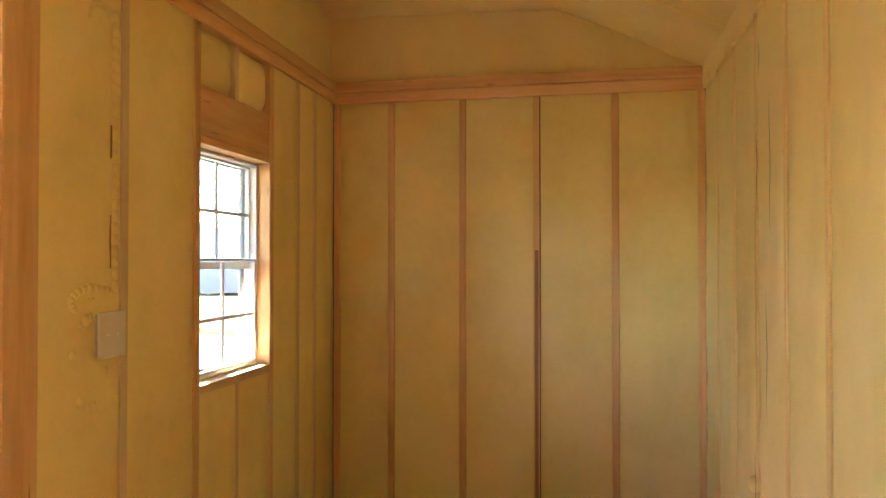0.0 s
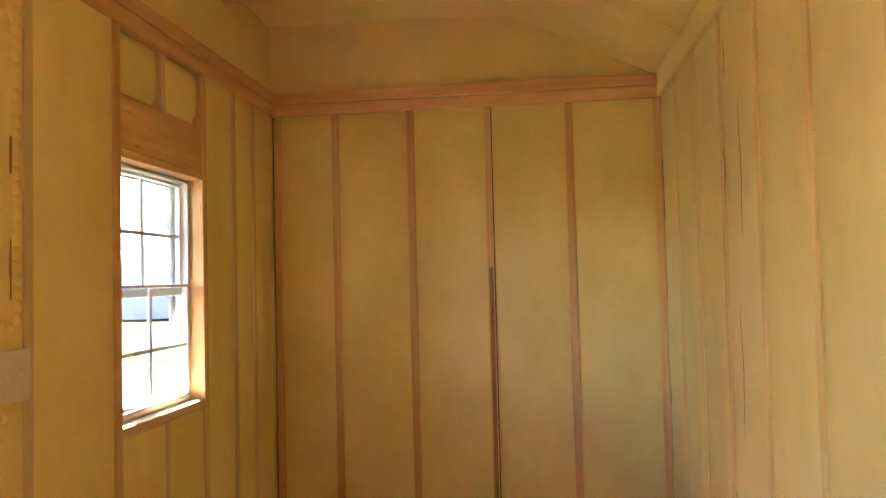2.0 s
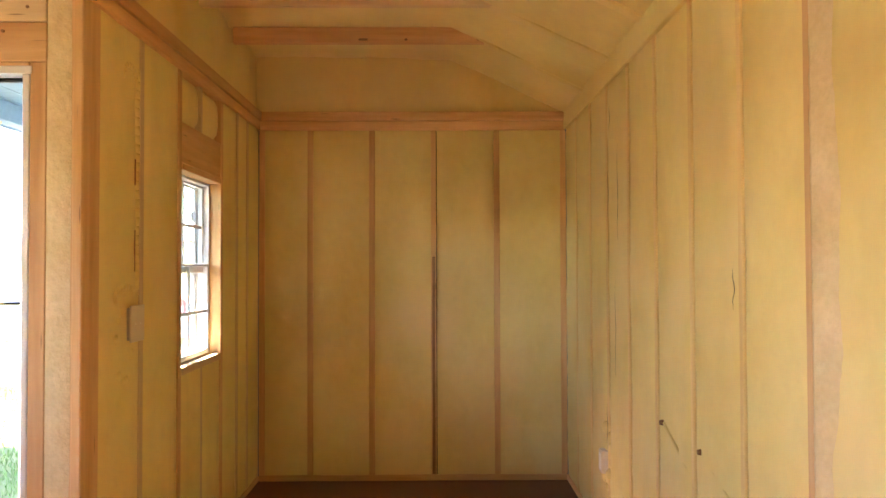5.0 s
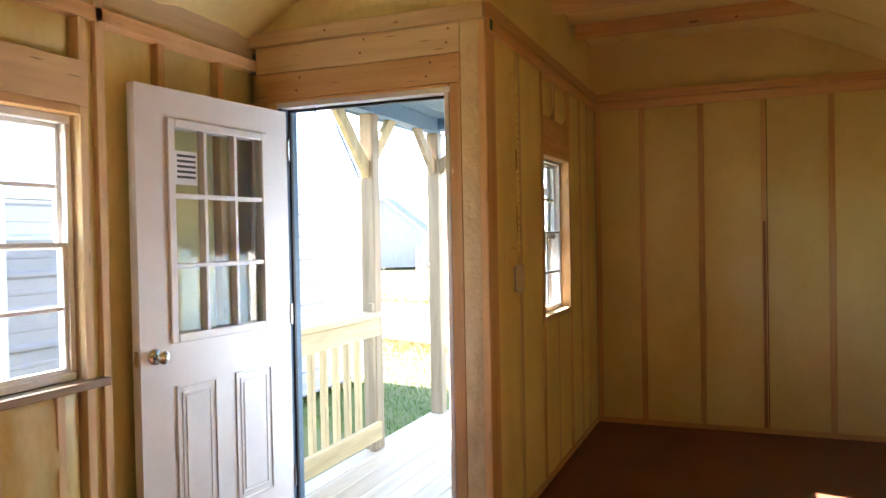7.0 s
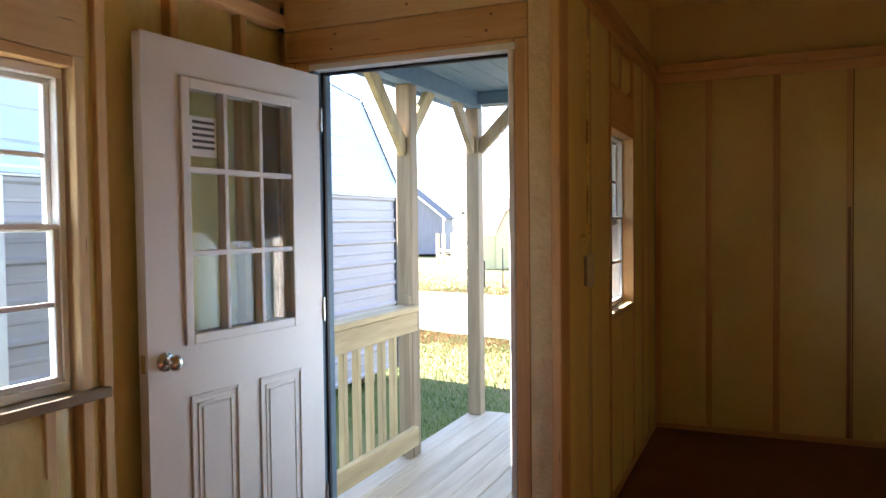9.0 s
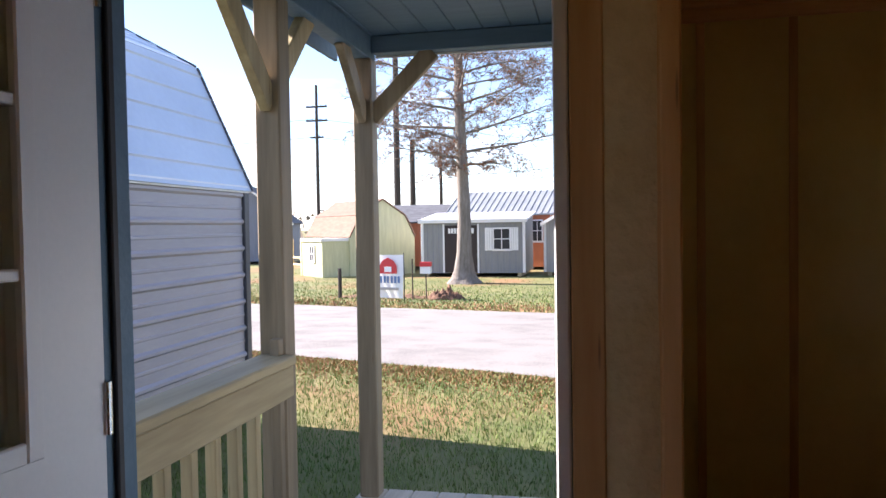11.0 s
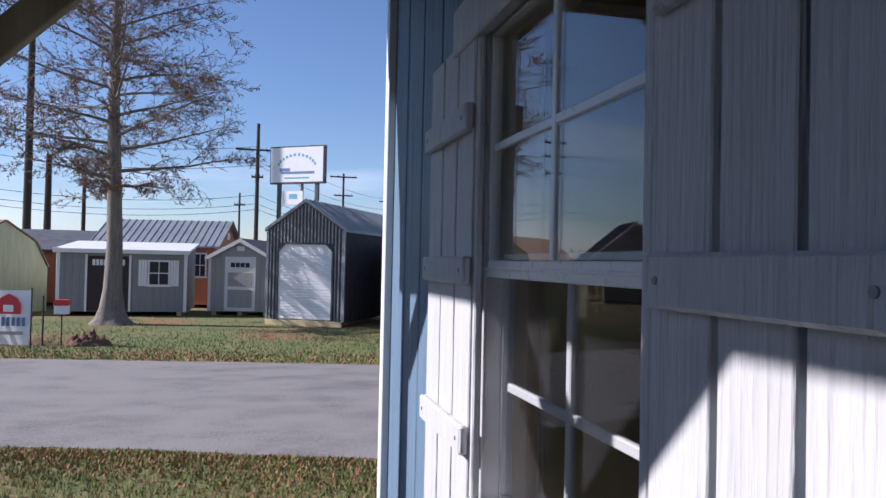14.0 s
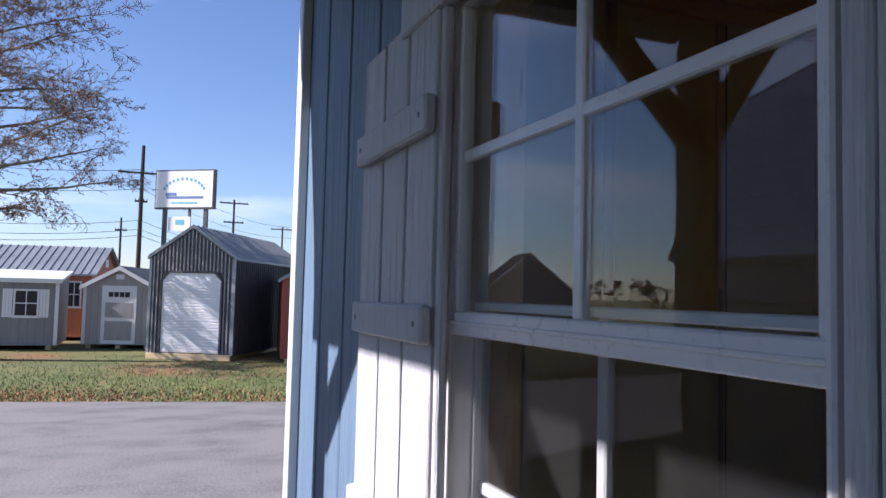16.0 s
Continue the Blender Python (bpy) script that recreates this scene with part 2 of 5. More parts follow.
def add_box(bm, lo, hi, bevel=0.003, m=None):
    size = [max(1e-4, b - a) for a, b in zip(lo, hi)]
    mid = [(a + b) / 2 for a, b in zip(lo, hi)]
    got = bmesh.ops.create_cube(bm, size=1, matrix=(m or Matrix()) @ Matrix.Translation(mid) @ Matrix.Diagonal((*size, 1)))
    if bevel:
        edges = list({e for v in got["verts"] for e in v.link_edges})
        bmesh.ops.bevel(bm, geom=edges, offset=min(bevel, min(size) * 0.3), segments=1, affect="EDGES")
    return bm


def box(name, lo, hi, material, parent=None, label="", bevel=0.003, m=None):
    return part(name, add_box(bmesh.new(), lo, hi, bevel, m), material, parent, label)


def beam(bm, a, b, w, h, up=(0, 0, 1), bevel=0.003):
    """A straight timber from a to b, w wide and h deep."""
    a, b = Vector(a), Vector(b)
    z = (b - a).normalized()
    x = Vector(up).cross(z).normalized()
    m = Matrix((x, z.cross(x), z)).transposed().to_4x4()
    m.translation = a
    return add_box(bm, (-w / 2, -h / 2, 0), (w / 2, h / 2, (b - a).length), bevel, m)


def rod(bm, a, b, r1, r2=None, sides=8):
    a, b = Vector(a), Vector(b)
    m = Matrix.Translation((a + b) / 2) @ (b - a).to_track_quat("Z", "Y").to_matrix().to_4x4()
    bmesh.ops.create_cone(bm, cap_ends=True, segments=sides, radius1=r1, radius2=r1 if r2 is None else r2, depth=(b - a).length, matrix=m)
    return bm


def prism(bm, outline, a, b, axis="y"):
    """A solid with that outline, from a to b along the axis; the outline is in x, z (axis y), y, z (axis x) or x, y (axis z)."""
    put = {"y": lambda p, t: (p[0], t, p[1]), "x": lambda p, t: (t, p[0], p[1]), "z": lambda p, t: (p[0], p[1], t)}[axis]
    lo, hi = ([bm.verts.new(put(p, t)) for p in outline] for t in (a, b))
    n = len(outline)
    bm.faces.new(lo)
    bm.faces.new(hi)
    for i in range(n):
        bm.faces.new((lo[i], lo[(i + 1) % n], hi[(i + 1) % n], hi[i]))
    bmesh.ops.recalc_face_normals(bm, faces=bm.faces)
    return bm


# ---- plan ----
NX, RX, LX = -1.34, 0.66, -2.53     # inner faces of the porch-side wall, the far long wall, the near long wall
EY, DY, BY = 4.09, 1.64, -3.60      # inner faces of the end wall, the door wall, the back wall
OX, OL, OR, OE, OD, OB = -1.45, -2.64, 0.77, 4.20, 1.74, -3.71
GROUND = -0.33
SILL, HEAD = 0.93, 1.83


def frame_of(origin, along, inward):
    """Maps u along a wall, v up and w into the room to the world."""
    o, u, w = Vector(origin), Vector(along), Vector(inward)
    return lambda a, b, c=0.0: o + u * a + Vector((0, 0, b)) + w * c


def wbox(name, at, lo, hi, material, parent, label="", bevel=0.003):
    p, q = at(*lo), at(*hi)
    return box(name, [min(a, b) for a, b in zip(p, q)], [max(a, b) for a, b in zip(p, q)], material, parent, label, bevel)


def foam(at, u0, u1, v0, v1, parent, material=FOAM, w=-0.007, puff=0.009, rough=0.010, seed=0, step=0.035):
    """One bay of sprayed foam, pulled in at its edges and lumpy."""
    nu, nv = max(3, int((u1 - u0) / step)), max(3, int((v1 - v0) / step))
    verts, faces = [], []
    for j in range(nv + 1):
        for i in range(nu + 1):
            a, b = i / nu, j / nv
            u, v = u0 + (u1 - u0) * a, v0 + (v1 - v0) * b
            edge = max(0, min(1, min(a, 1 - a) * (u1 - u0) / 0.05)) * max(0, min(1, min(b, 1 - b) * (v1 - v0) / 0.05))
            q = Vector((u * 5, v * 1.6, seed * 3.7))
            lump = noise.noise(q) + 0.5 * noise.noise(q * 3.1) + 0.45 * noise.noise(Vector((u * 22, v * 12, seed))) * (2.2 if v < 0.75 else 0.8)
            verts.append(at(u, v, w + puff * edge ** 0.5 + rough * lump * edge))
    for j in range(nv):
        for i in range(nu):
            k = j * (nu + 1) + i
            faces.append((k, k + 1, k + nu + 2, k + nu + 1))
    return data("foam_panel", verts, faces, material, parent, smooth=True)


def bays(at, studs, u0, u1, v0, v1, parent, half=0.019, axis_mats=None, material=FOAM, seed=0, skip=(), **kw):
    """Studs at the given places and a foam bay between each pair; skip: stretches of u that are left open."""
    pine = axis_mats or PINE
    for s in studs:
        wbox("stud", at, (s - half, v0, -0.085), (s + half, v1, 0.001), pine["z"] if not isinstance(pine, list) else pine[0], parent)
    marks = [u0] + [s for s in studs] + [u1]
    for i, (a, b) in enumerate(zip(marks, marks[1:])):
        a2, b2 = a + (half - 0.004 if i else 0), b - (half - 0.004 if i < len(marks) - 2 else 0)
        if b2 - a2 < 0.03 or any(a < e and b > s for s, e in skip):
            continue
        foam(at, a2, b2, v0 - 0.005, v1 + 0.005, parent, material, seed=seed + i, **kw)


COATED = surf("foam_coated_stud", (0.62, 0.42, 0.15), (0.84, 0.66, 0.30), 2.0, (9, 9, 0.6), 0.6, 0, 0.4, 7.0, 0.08, contrast=0.35)

# ---- floor, outer shell, roof ----
floor = data("floor", [(OL + 0.02, OB, 0), (OR - 0.02, OB, 0), (OR - 0.02, OE - 0.02, 0), (NX - 0.05, OE - 0.02, 0), (NX - 0.05, OD - 0.005, 0), (OL + 0.02, OD - 0.005, 0)], [(0, 1, 2, 3, 4, 5)], FLOOR)
tagged(floor, "reddish brown painted plywood floor", "floor", kind="structure")
fbm = bmesh.new()
prism(fbm, [(OL, OB), (OR, OB), (OR, OE), (OX, OE), (OX, OD), (OL, OD)], -0.16, -0.004, "z")
tagged(part("floor_frame", fbm, TREATED["x"]), "timber floor frame under the cabin", "floor", kind="structure")

ROOF_EAVE, RIDGE, RIDGE_X = 2.34, 3.42, -0.965


def roof_z(x):
    return ROOF_EAVE + (RIDGE - ROOF_EAVE) * (1 - abs(x - RIDGE_X) / 1.885)


roof = thing("roof", (0, 0, 0), "grey metal gable roof over cabin and porch", "roof", kind="structure")
for sx in (-1, 1):
    bm = bmesh.new()
    ex = RIDGE_X + sx * 1.895
    prism(bm, [(RIDGE_X, RIDGE), (ex, roof_z(ex)), (ex, roof_z(ex) + 0.05), (RIDGE_X, RIDGE + 0.05)], OB - 0.1, OE + 0.1)
    part("roof_slope", bm, STEEL, roof)
    box("fascia", (min(ex, ex - sx * 0.02), OB - 0.1, 2.25), (max(ex, ex - sx * 0.02), OE + 0.1, 2.36), BLUEB, roof)

ceiling_at = [(RX + 0.04, 2.385), (0.4, 2.53), (0.15, 2.65), (-0.1, 2.755), (-0.4, 2.775), (-0.75, 2.77), (-1.1, 2.775), (-1.42, 2.77), (-1.85, 2.755), (-2.1, 2.63), (-2.35, 2.51), (LX - 0.04, 2.385)]
verts, faces, rows = [], [], 0
ys = [BY - 0.05 + 0.06 * i for i in range(131)]
prof = []
for (x0, z0), (x1, z1) in zip(ceiling_at, ceiling_at[1:]):
    for k in range(5):
        prof.append((x0 + (x1 - x0) * k / 5, z0 + (z1 - z0) * k / 5))
prof.append(ceiling_at[-1])
for y in ys:
    for x, z in prof:
        q = Vector((x * 4, y * 4, 1.3))
        bay = abs(((y - 3.43) / 0.61) % 1 - 0.5) * 2
        verts.append((x, y, z - 0.03 * bay ** 4 + 0.012 * noise.noise(q) + 0.006 * noise.noise(q * 4)))
for j in range(len(ys) - 1):
    for i in range(len(prof) - 1):
        if ys[j] > OD - 0.03 and prof[i + 1][0] < NX - 0.06:
            continue
        k = j * len(prof) + i
        faces.append((k, k + 1, k + len(prof) + 1, k + len(prof)))
ceiling = data("ceiling", verts, faces, FOAM, None, smooth=True)
tagged(ceiling, "spray-foamed vaulted ceiling with lumpy cream surface", "ceiling", kind="structure")
for k in range(12):
    y = 3.43 - 0.61 * k
    left = NX + 0.01 if y > DY else -1.98
    tagged(box("ceiling_tie", (left, y - 0.02, 2.65), (0.14, y + 0.02, 2.74), PALE["x"] if k % 2 else PINE["x"]), "pale pine tie across the foamed ceiling", "beam", "ceiling ties", "structure")
    bm = bmesh.new()
    beam(bm, (RX + 0.02, y, 2.39), (0.02, y, 2.705), 0.04, 0.06, (0, 1, 0))
    if y < DY - 0.1:
        beam(bm, (LX - 0.02, y, 2.39), (-1.90, y, 2.715), 0.04, 0.06, (0, 1, 0))
    tagged(part("rafter", bm, FOAM), "foam-coated roof rafter", "rafter", "rafters", "structure")

for x, l in ((-0.62, 0.05), (-0.36, 0.015), (0.05, 0.012)):
    tagged(box("knot_mark", (x, 3.408, 2.662), (x + l, 3.4095, 2.674), DARKPINE["x"], bevel=0), "dark knot mark on the tie", "knot", "tie knots", "structure")

# ---- end wall ----
wall_end = thing("wall_end", (0, EY, 0), "end wall of pine studs with cream spray foam", "wall", kind="structure")
at = frame_of((0, EY, 0), (1, 0, 0), (0, -1, 0))
bays(at, (-1.32, -1.005, -0.604, -0.20, 0.21, 0.645), NX, RX, 0.038, 2.275, wall_end, seed=10)
wbox("stud", at, (-0.213, 0.04, -0.08), (-0.192, 1.45, 0.003), DARKPINE["z"], wall_end, "dark-stained lower stud")
wbox("stud_seam", at, (-0.186, 0.04, -0.05), (-0.1815, 2.27, 0.0035), CRACK, wall_end, "dark open seam beside the stud")
wbox("bottom_plate", at, (NX, 0, -0.09), (RX, 0.038, 0.004), PINE["x"], wall_end)
wbox("top_plate", at, (NX, 2.275, -0.09), (RX, 2.335, 0.012), PINE["x"], wall_end)
wbox("top_plate", at, (NX, 2.337, -0.09), (RX, 2.395, 0.026), PINE["x"], wall_end)
foam(at, NX - 0.03, RX + 0.03, 2.39, 2.80, wall_end, w=-0.02, puff=0.0, rough=0.014, seed=19)
bm = bmesh.new()
prism(bm, [(OX, -0.16), (OR, -0.16), (OR, 2.33), (RIDGE_X, 3.40), (OL, 2.33), (OX, 2.33)], EY + 0.088, OE)
part("siding", bm, BLUE, wall_end)
for o in wall_end.children:
    o.matrix_parent_inverse = wall_end.matrix_basis.inverted()

# ---- far long wall ----
wall_right = thing("wall_right", (0, 0, 0), "long wall with studs nearly buried in cream spray foam", "wall", kind="structure")
at = frame_of((RX, 0, 0), (0, 1, 0), (-1, 0, 0))
right_studs = [BY + 0.02 + 0.0] + [3.72 - 0.409 * k for k in range(17, -1, -1)]
bays(at, right_studs, BY, EY, 0.038, 2.28, wall_right, half=0.016, axis_mats={"z": COATED}, seed=40, w=-0.008, puff=0.012, rough=0.009)
wbox("stud", at, (0.842, 0.04, -0.08), (0.888, 2.28, 0.006), PINE["z"], wall_right, "bare stud with torn foam beside it")
wbox("bottom_plate", at, (BY, 0, -0.09), (EY, 0.038, 0.003), PINE["y"], wall_right)
wbox("top_plate", at, (BY, 2.28, -0.09), (EY, 2.40, 0.012), FOAM, wall_right)
random.seed(5)
for u, v0, v1, wd in ((2.60, 1.48, 1.94, 0.007), (2.66, 0.86, 1.32, 0.006), (2.79, 1.60, 1.85, 0.010), (2.84, 0.50, 0.72, 0.007), (1.27, 1.26, 1.38, 0.006), (2.75, 2.02, 2.16, 0.006)):
    n = 16
    pts = [(u + 0.006 * math.sin(3 * i / n * math.pi) + random.uniform(-0.002, 0.002), v0 + (v1 - v0) * i / n) for i in range(n + 1)]
    vs, fs = [], []
    for i, (a, b) in enumerate(pts):
        h = wd / 2 * math.sin(math.pi * (i + 0.4) / (n + 0.8))
        vs += [at(a - h, b, 0.019), at(a + h, b, 0.019)]
        if i:
            fs.append((2 * i - 2, 2 * i - 1, 2 * i + 1, 2 * i))
    data("crack", vs, fs, CRACK, wall_right, "dark shrinkage crack in the foam")
for edge, far, lift, seed in ((0.838, 0.745, 0.020, 3), (0.43, 0.36, 0.012, 9)):
    vs, fs = [], []
    for k in range(226):
        v = 0.04 + k * 0.01
        j = 0.006 * noise.noise(Vector((v * 22, seed, 0))) + 0.005 * noise.noise(Vector((v * 70, seed, 3)))
        t = 0.012 * noise.noise(Vector((v * 3, seed, 7)))
        vs += [at(edge + j, v, -0.01), at(edge + j * 0.8, v, lift * 0.8), at(edge - 0.015, v, lift), at((edge + far) / 2 + t, v, lift * 0.7), at(far + t, v, 0.0)]
        if k:
            for q in range(4):
                p = 5 * (k - 1) + q
                fs.append((p, p + 5, p + 6, p + 1))
    data("torn_foam_edge", vs, fs, PALEFOAM, wall_right, "ragged torn edge of the foam", True)
box("siding", (RX + 0.088, OB, -0.16), (OR, OE, 2.40), BLUE, wall_right)
for k, (u, v) in enumerate(((1.59, 0.79), (2.0, 0.80), (1.32, 0.55))):
    bm = bmesh.new()
    rod(bm, at(u, v, -0.002), at(u, v, 0.014), 0.012, 0.008, 10)
    part("wire_hole", bm, DARKPINE["z"], wall_right, "dark wire hole in the stud")
    bm = bmesh.new()
    rod(bm, at(u - 0.01, v, -0.001), at(u - 0.27, v - 0.10, -0.001), 0.007, 0.007, 8)
    part("buried_wire", bm, FOAM, wall_right, "foam-covered cable")
outlet = thing("outlet_box", (RX - 0.012, 2.95, 0.36), "beige plastic outlet box set in torn foam", "outlet box")
box("box_body", (-0.02, -0.035, 0), (0.02, 0.035, 0.11), PLASTIC, outlet)
box("box_opening", (-0.0225, -0.024, 0.015), (-0.02, 0.024, 0.095), VINYL, outlet)
bm = bmesh.new()
for k in range(14):
    a = k * 2.4
    bmesh.ops.create_icosphere(bm, subdivisions=2, radius=random.uniform(0.02, 0.04), matrix=pose(RX + 0.016, 2.93 + 0.06 * math.cos(a), 0.42 + 0.13 * math.sin(a) + random.uniform(-0.03, 0.05)))
part("foam_lump", bm, FOAM, wall_right, "lumpy foam round the outlet", True)

# ---- porch-side wall with its window ----
wall_porch = thing("wall_porch", (0, 0, 0), "inner and outer wall beside the porch, blue siding outside", "wall", kind="structure")
at = frame_of((NX, 0, 0), (0, 1, 0), (1, 0, 0))
W0, W1 = 2.60, 3.22
wbox("corner_stud", at, (DY + 0.002, 0.038, -0.085), (1.768, 2.28, 0.001), PINE["z"], wall_porch)
for s in (2.14, 3.56, 3.80, 4.06):
    wbox("stud", at, (s - 0.019, 0.038, -0.085), (s + 0.019, 2.28, 0.001), PINE["z"] if s < 2 else PALE["z"], wall_porch)
for s in (W0 - 0.02, W1 + 0.02):
    wbox("stud", at, (s - 0.02, 0.038, -0.085), (s + 0.02, 2.28, 0.002), PINE["z"], wall_porch)
for i, (a, b, c, d) in enumerate(((1.766, 2.125, 0.038, 2.28), (2.155, 2.56, 0.038, 2.28), (3.26, 3.545, 0.038, 2.28), (3.575, 3.785, 0.038, 2.28), (3.815, 4.09, 0.038, 2.28), (2.60, 2.90, 2.05, 2.28), (2.93, 3.22, 2.05, 2.28), (2.60, 2.90, 0.038, 0.895), (2.925, 3.22, 0.038, 0.895))):
    foam(at, a, b, c, d, wall_porch, w=-0.006 if i not in (5, 6) else -0.04, puff=0.010 if i not in (5, 6) else 0.035, rough=0.012 if i == 0 else 0.008, seed=70 + i)
wbox("cripple_stud", at, (2.895, 2.05, -0.08), (2.93, 2.28, -0.008), PALE["z"], wall_porch)
wbox("cripple_stud", at, (2.895, 0.038, -0.08), (2.93, 0.895, -0.004), PALE["z"], wall_porch)
wbox("header", at, (W0, 1.862, -0.085), (W1, 2.05, -0.002), PINE["y"], wall_porch)
wbox("rough_head", at, (W0, HEAD, -0.105), (W1, 1.86, 0.003), PINE["y"], wall_porch)
wbox("rough_sill", at, (W0, 0.895, -0.105), (W1, SILL, 0.003), PALE["y"], wall_porch)
wbox("bottom_plate", at, (DY, 0, -0.09), (EY, 0.038, 0.003), PINE["y"], wall_porch)
wbox("top_plate", at, (DY + 0.01, 2.28, -0.09), (EY, 2.335, 0.012), PINE["y"], wall_porch)
wbox("top_plate", at, (DY + 0.01, 2.337, -0.09), (EY, 2.395, 0.022), PINE["y"], wall_porch)
foam(at, DY, EY + 0.02, 2.39, 2.80, wall_porch, w=-0.02, puff=0.0, rough=0.012, seed=90)
wbox("marker_patch", at, (1.675, 2.282, 0.0), (1.71, 2.332, 0.0135), GREEN, wall_porch, "green marker smudge on the top plate")
# cable run, swirls of foam and the switch box
bm = bmesh.new()


def bead(path, r):
    for (y0, z0), (y1, z1) in zip(path, path[1:]):
        rod(bm, (NX - 0.006, y0, z0), (NX - 0.006, y1, z1), r, r, 10)
        bmesh.ops.create_icosphere(bm, subdivisions=2, radius=r, matrix=pose(NX - 0.006, y1, z1))


bead([(2.085 + 0.004 * math.sin(k * 0.9), 1.30 + 0.035 * k) for k in range(25)], 0.017)
bead([(1.985 + 0.095 * math.cos(0.4 + k * 0.3), 1.275 + 0.04 * math.sin(0.4 + k * 0.3)) for k in range(12)], 0.016)
bead([(1.99 + 0.055 * math.cos(0.2 + k * 0.35), 1.262 + 0.022 * math.sin(0.2 + k * 0.35)) for k in range(10)], 0.011)
bead([(2.02 + 0.06 * math.cos(k * 0.4), 2.10 + 0.05 * math.sin(k * 0.4)) for k in range(9)], 0.013)
bead([(1.96 + 0.006 * k, 2.02 - 0.012 * k) for k in range(12)], 0.009)
for k in range(22):
    a = random.uniform(0, 6.28)
    bmesh.ops.create_icosphere(bm, subdivisions=2, radius=random.uniform(0.014, 0.026), matrix=pose(NX - 0.012, 1.97 + 0.075 * math.cos(a), 1.10 + 0.13 * math.sin(a)))
part("foam_lump", bm, FOAM, wall_porch, "foam bulging over a cable", True)
for y, z0, z1 in ((2.062, 1.37, 1.53), (2.064, 1.70, 1.80)):
    wbox("foam_seam", at, (y - 0.0014, z0, 0.0), (y + 0.0014, z1, 0.0065), DARKPINE["z"], wall_porch, "dark gap beside the foamed cable")
sbox = thing("switch_box", (NX - 0.006, 2.05, 1.106), "beige plastic switch box half buried in foam", "switch box")
box("box_body", (0, -0.056, 0.008), (0.022, 0.056, 0.129), GREYL, sbox, "grey plastic box body")
box("cover_plate", (0.022, -0.063, 0), (0.029, 0.063, 0.137), PLASTIC, sbox, "blank beige cover plate", bevel=0.003)
for y in (-0.024, 0.024):
    bm = bmesh.new()
    rod(bm, (0.0285, y, 0.068), (0.0302, y, 0.068), 0.004, 0.0035, 10)
    part("screw_head", bm, VINYL, sbox, "small pale screw")

# siding planks outside, grooved every 20 cm
def planks(parent, x0, x1, y0, y1, z0, z1, first):
    y = first
    while y < y1:
        a, b = max(y0, y), min(y1, y + 0.203)
        if b - a > 0.01:
            box("siding_plank", (x0, a + 0.005, z0), (x1, b - 0.005, z1), BLUE, parent, bevel=0.004)
        y += 0.203


planks(wall_porch, OX - 0.012, NX - 0.088, OD, 2.49, -0.16, 2.34, 1.725)
planks(wall_porch, OX - 0.012, NX - 0.088, 3.30, OE, -0.16, 2.34, 1.725)
planks(wall_porch, OX - 0.012, NX - 0.088, 2.49, 3.30, -0.16, SILL - 0.02, 1.725)
planks(wall_porch, OX - 0.012, NX - 0.088, 2.49, 3.30, HEAD + 0.02, 2.34, 1.725)
for a, b, c, d in ((OD, 2.58, -0.16, 2.34), (3.24, OE, -0.16, 2.34), (2.58, 3.24, -0.16, 0.90), (2.58, 3.24, 1.86, 2.34)):
    box("sheathing", (OX - 0.002, a, c), (NX - 0.089, b, d), BLUEB, wall_porch, bevel=0)
tagged(box("corner_trim", (OX - 0.035, OE - 0.03, -0.16), (OX + 0.06, OE + 0.02, 2.30), WHITE), "white painted corner board on the blue wall", "trim", kind="structure")
tagged(box("inner_corner_trim", (OX - 0.03, OD - 0.0, -0.04), (OX - 0.013, OD + 0.02, 2.30), BLUEB), "blue painted corner strip beside the door", "trim", kind="structure")


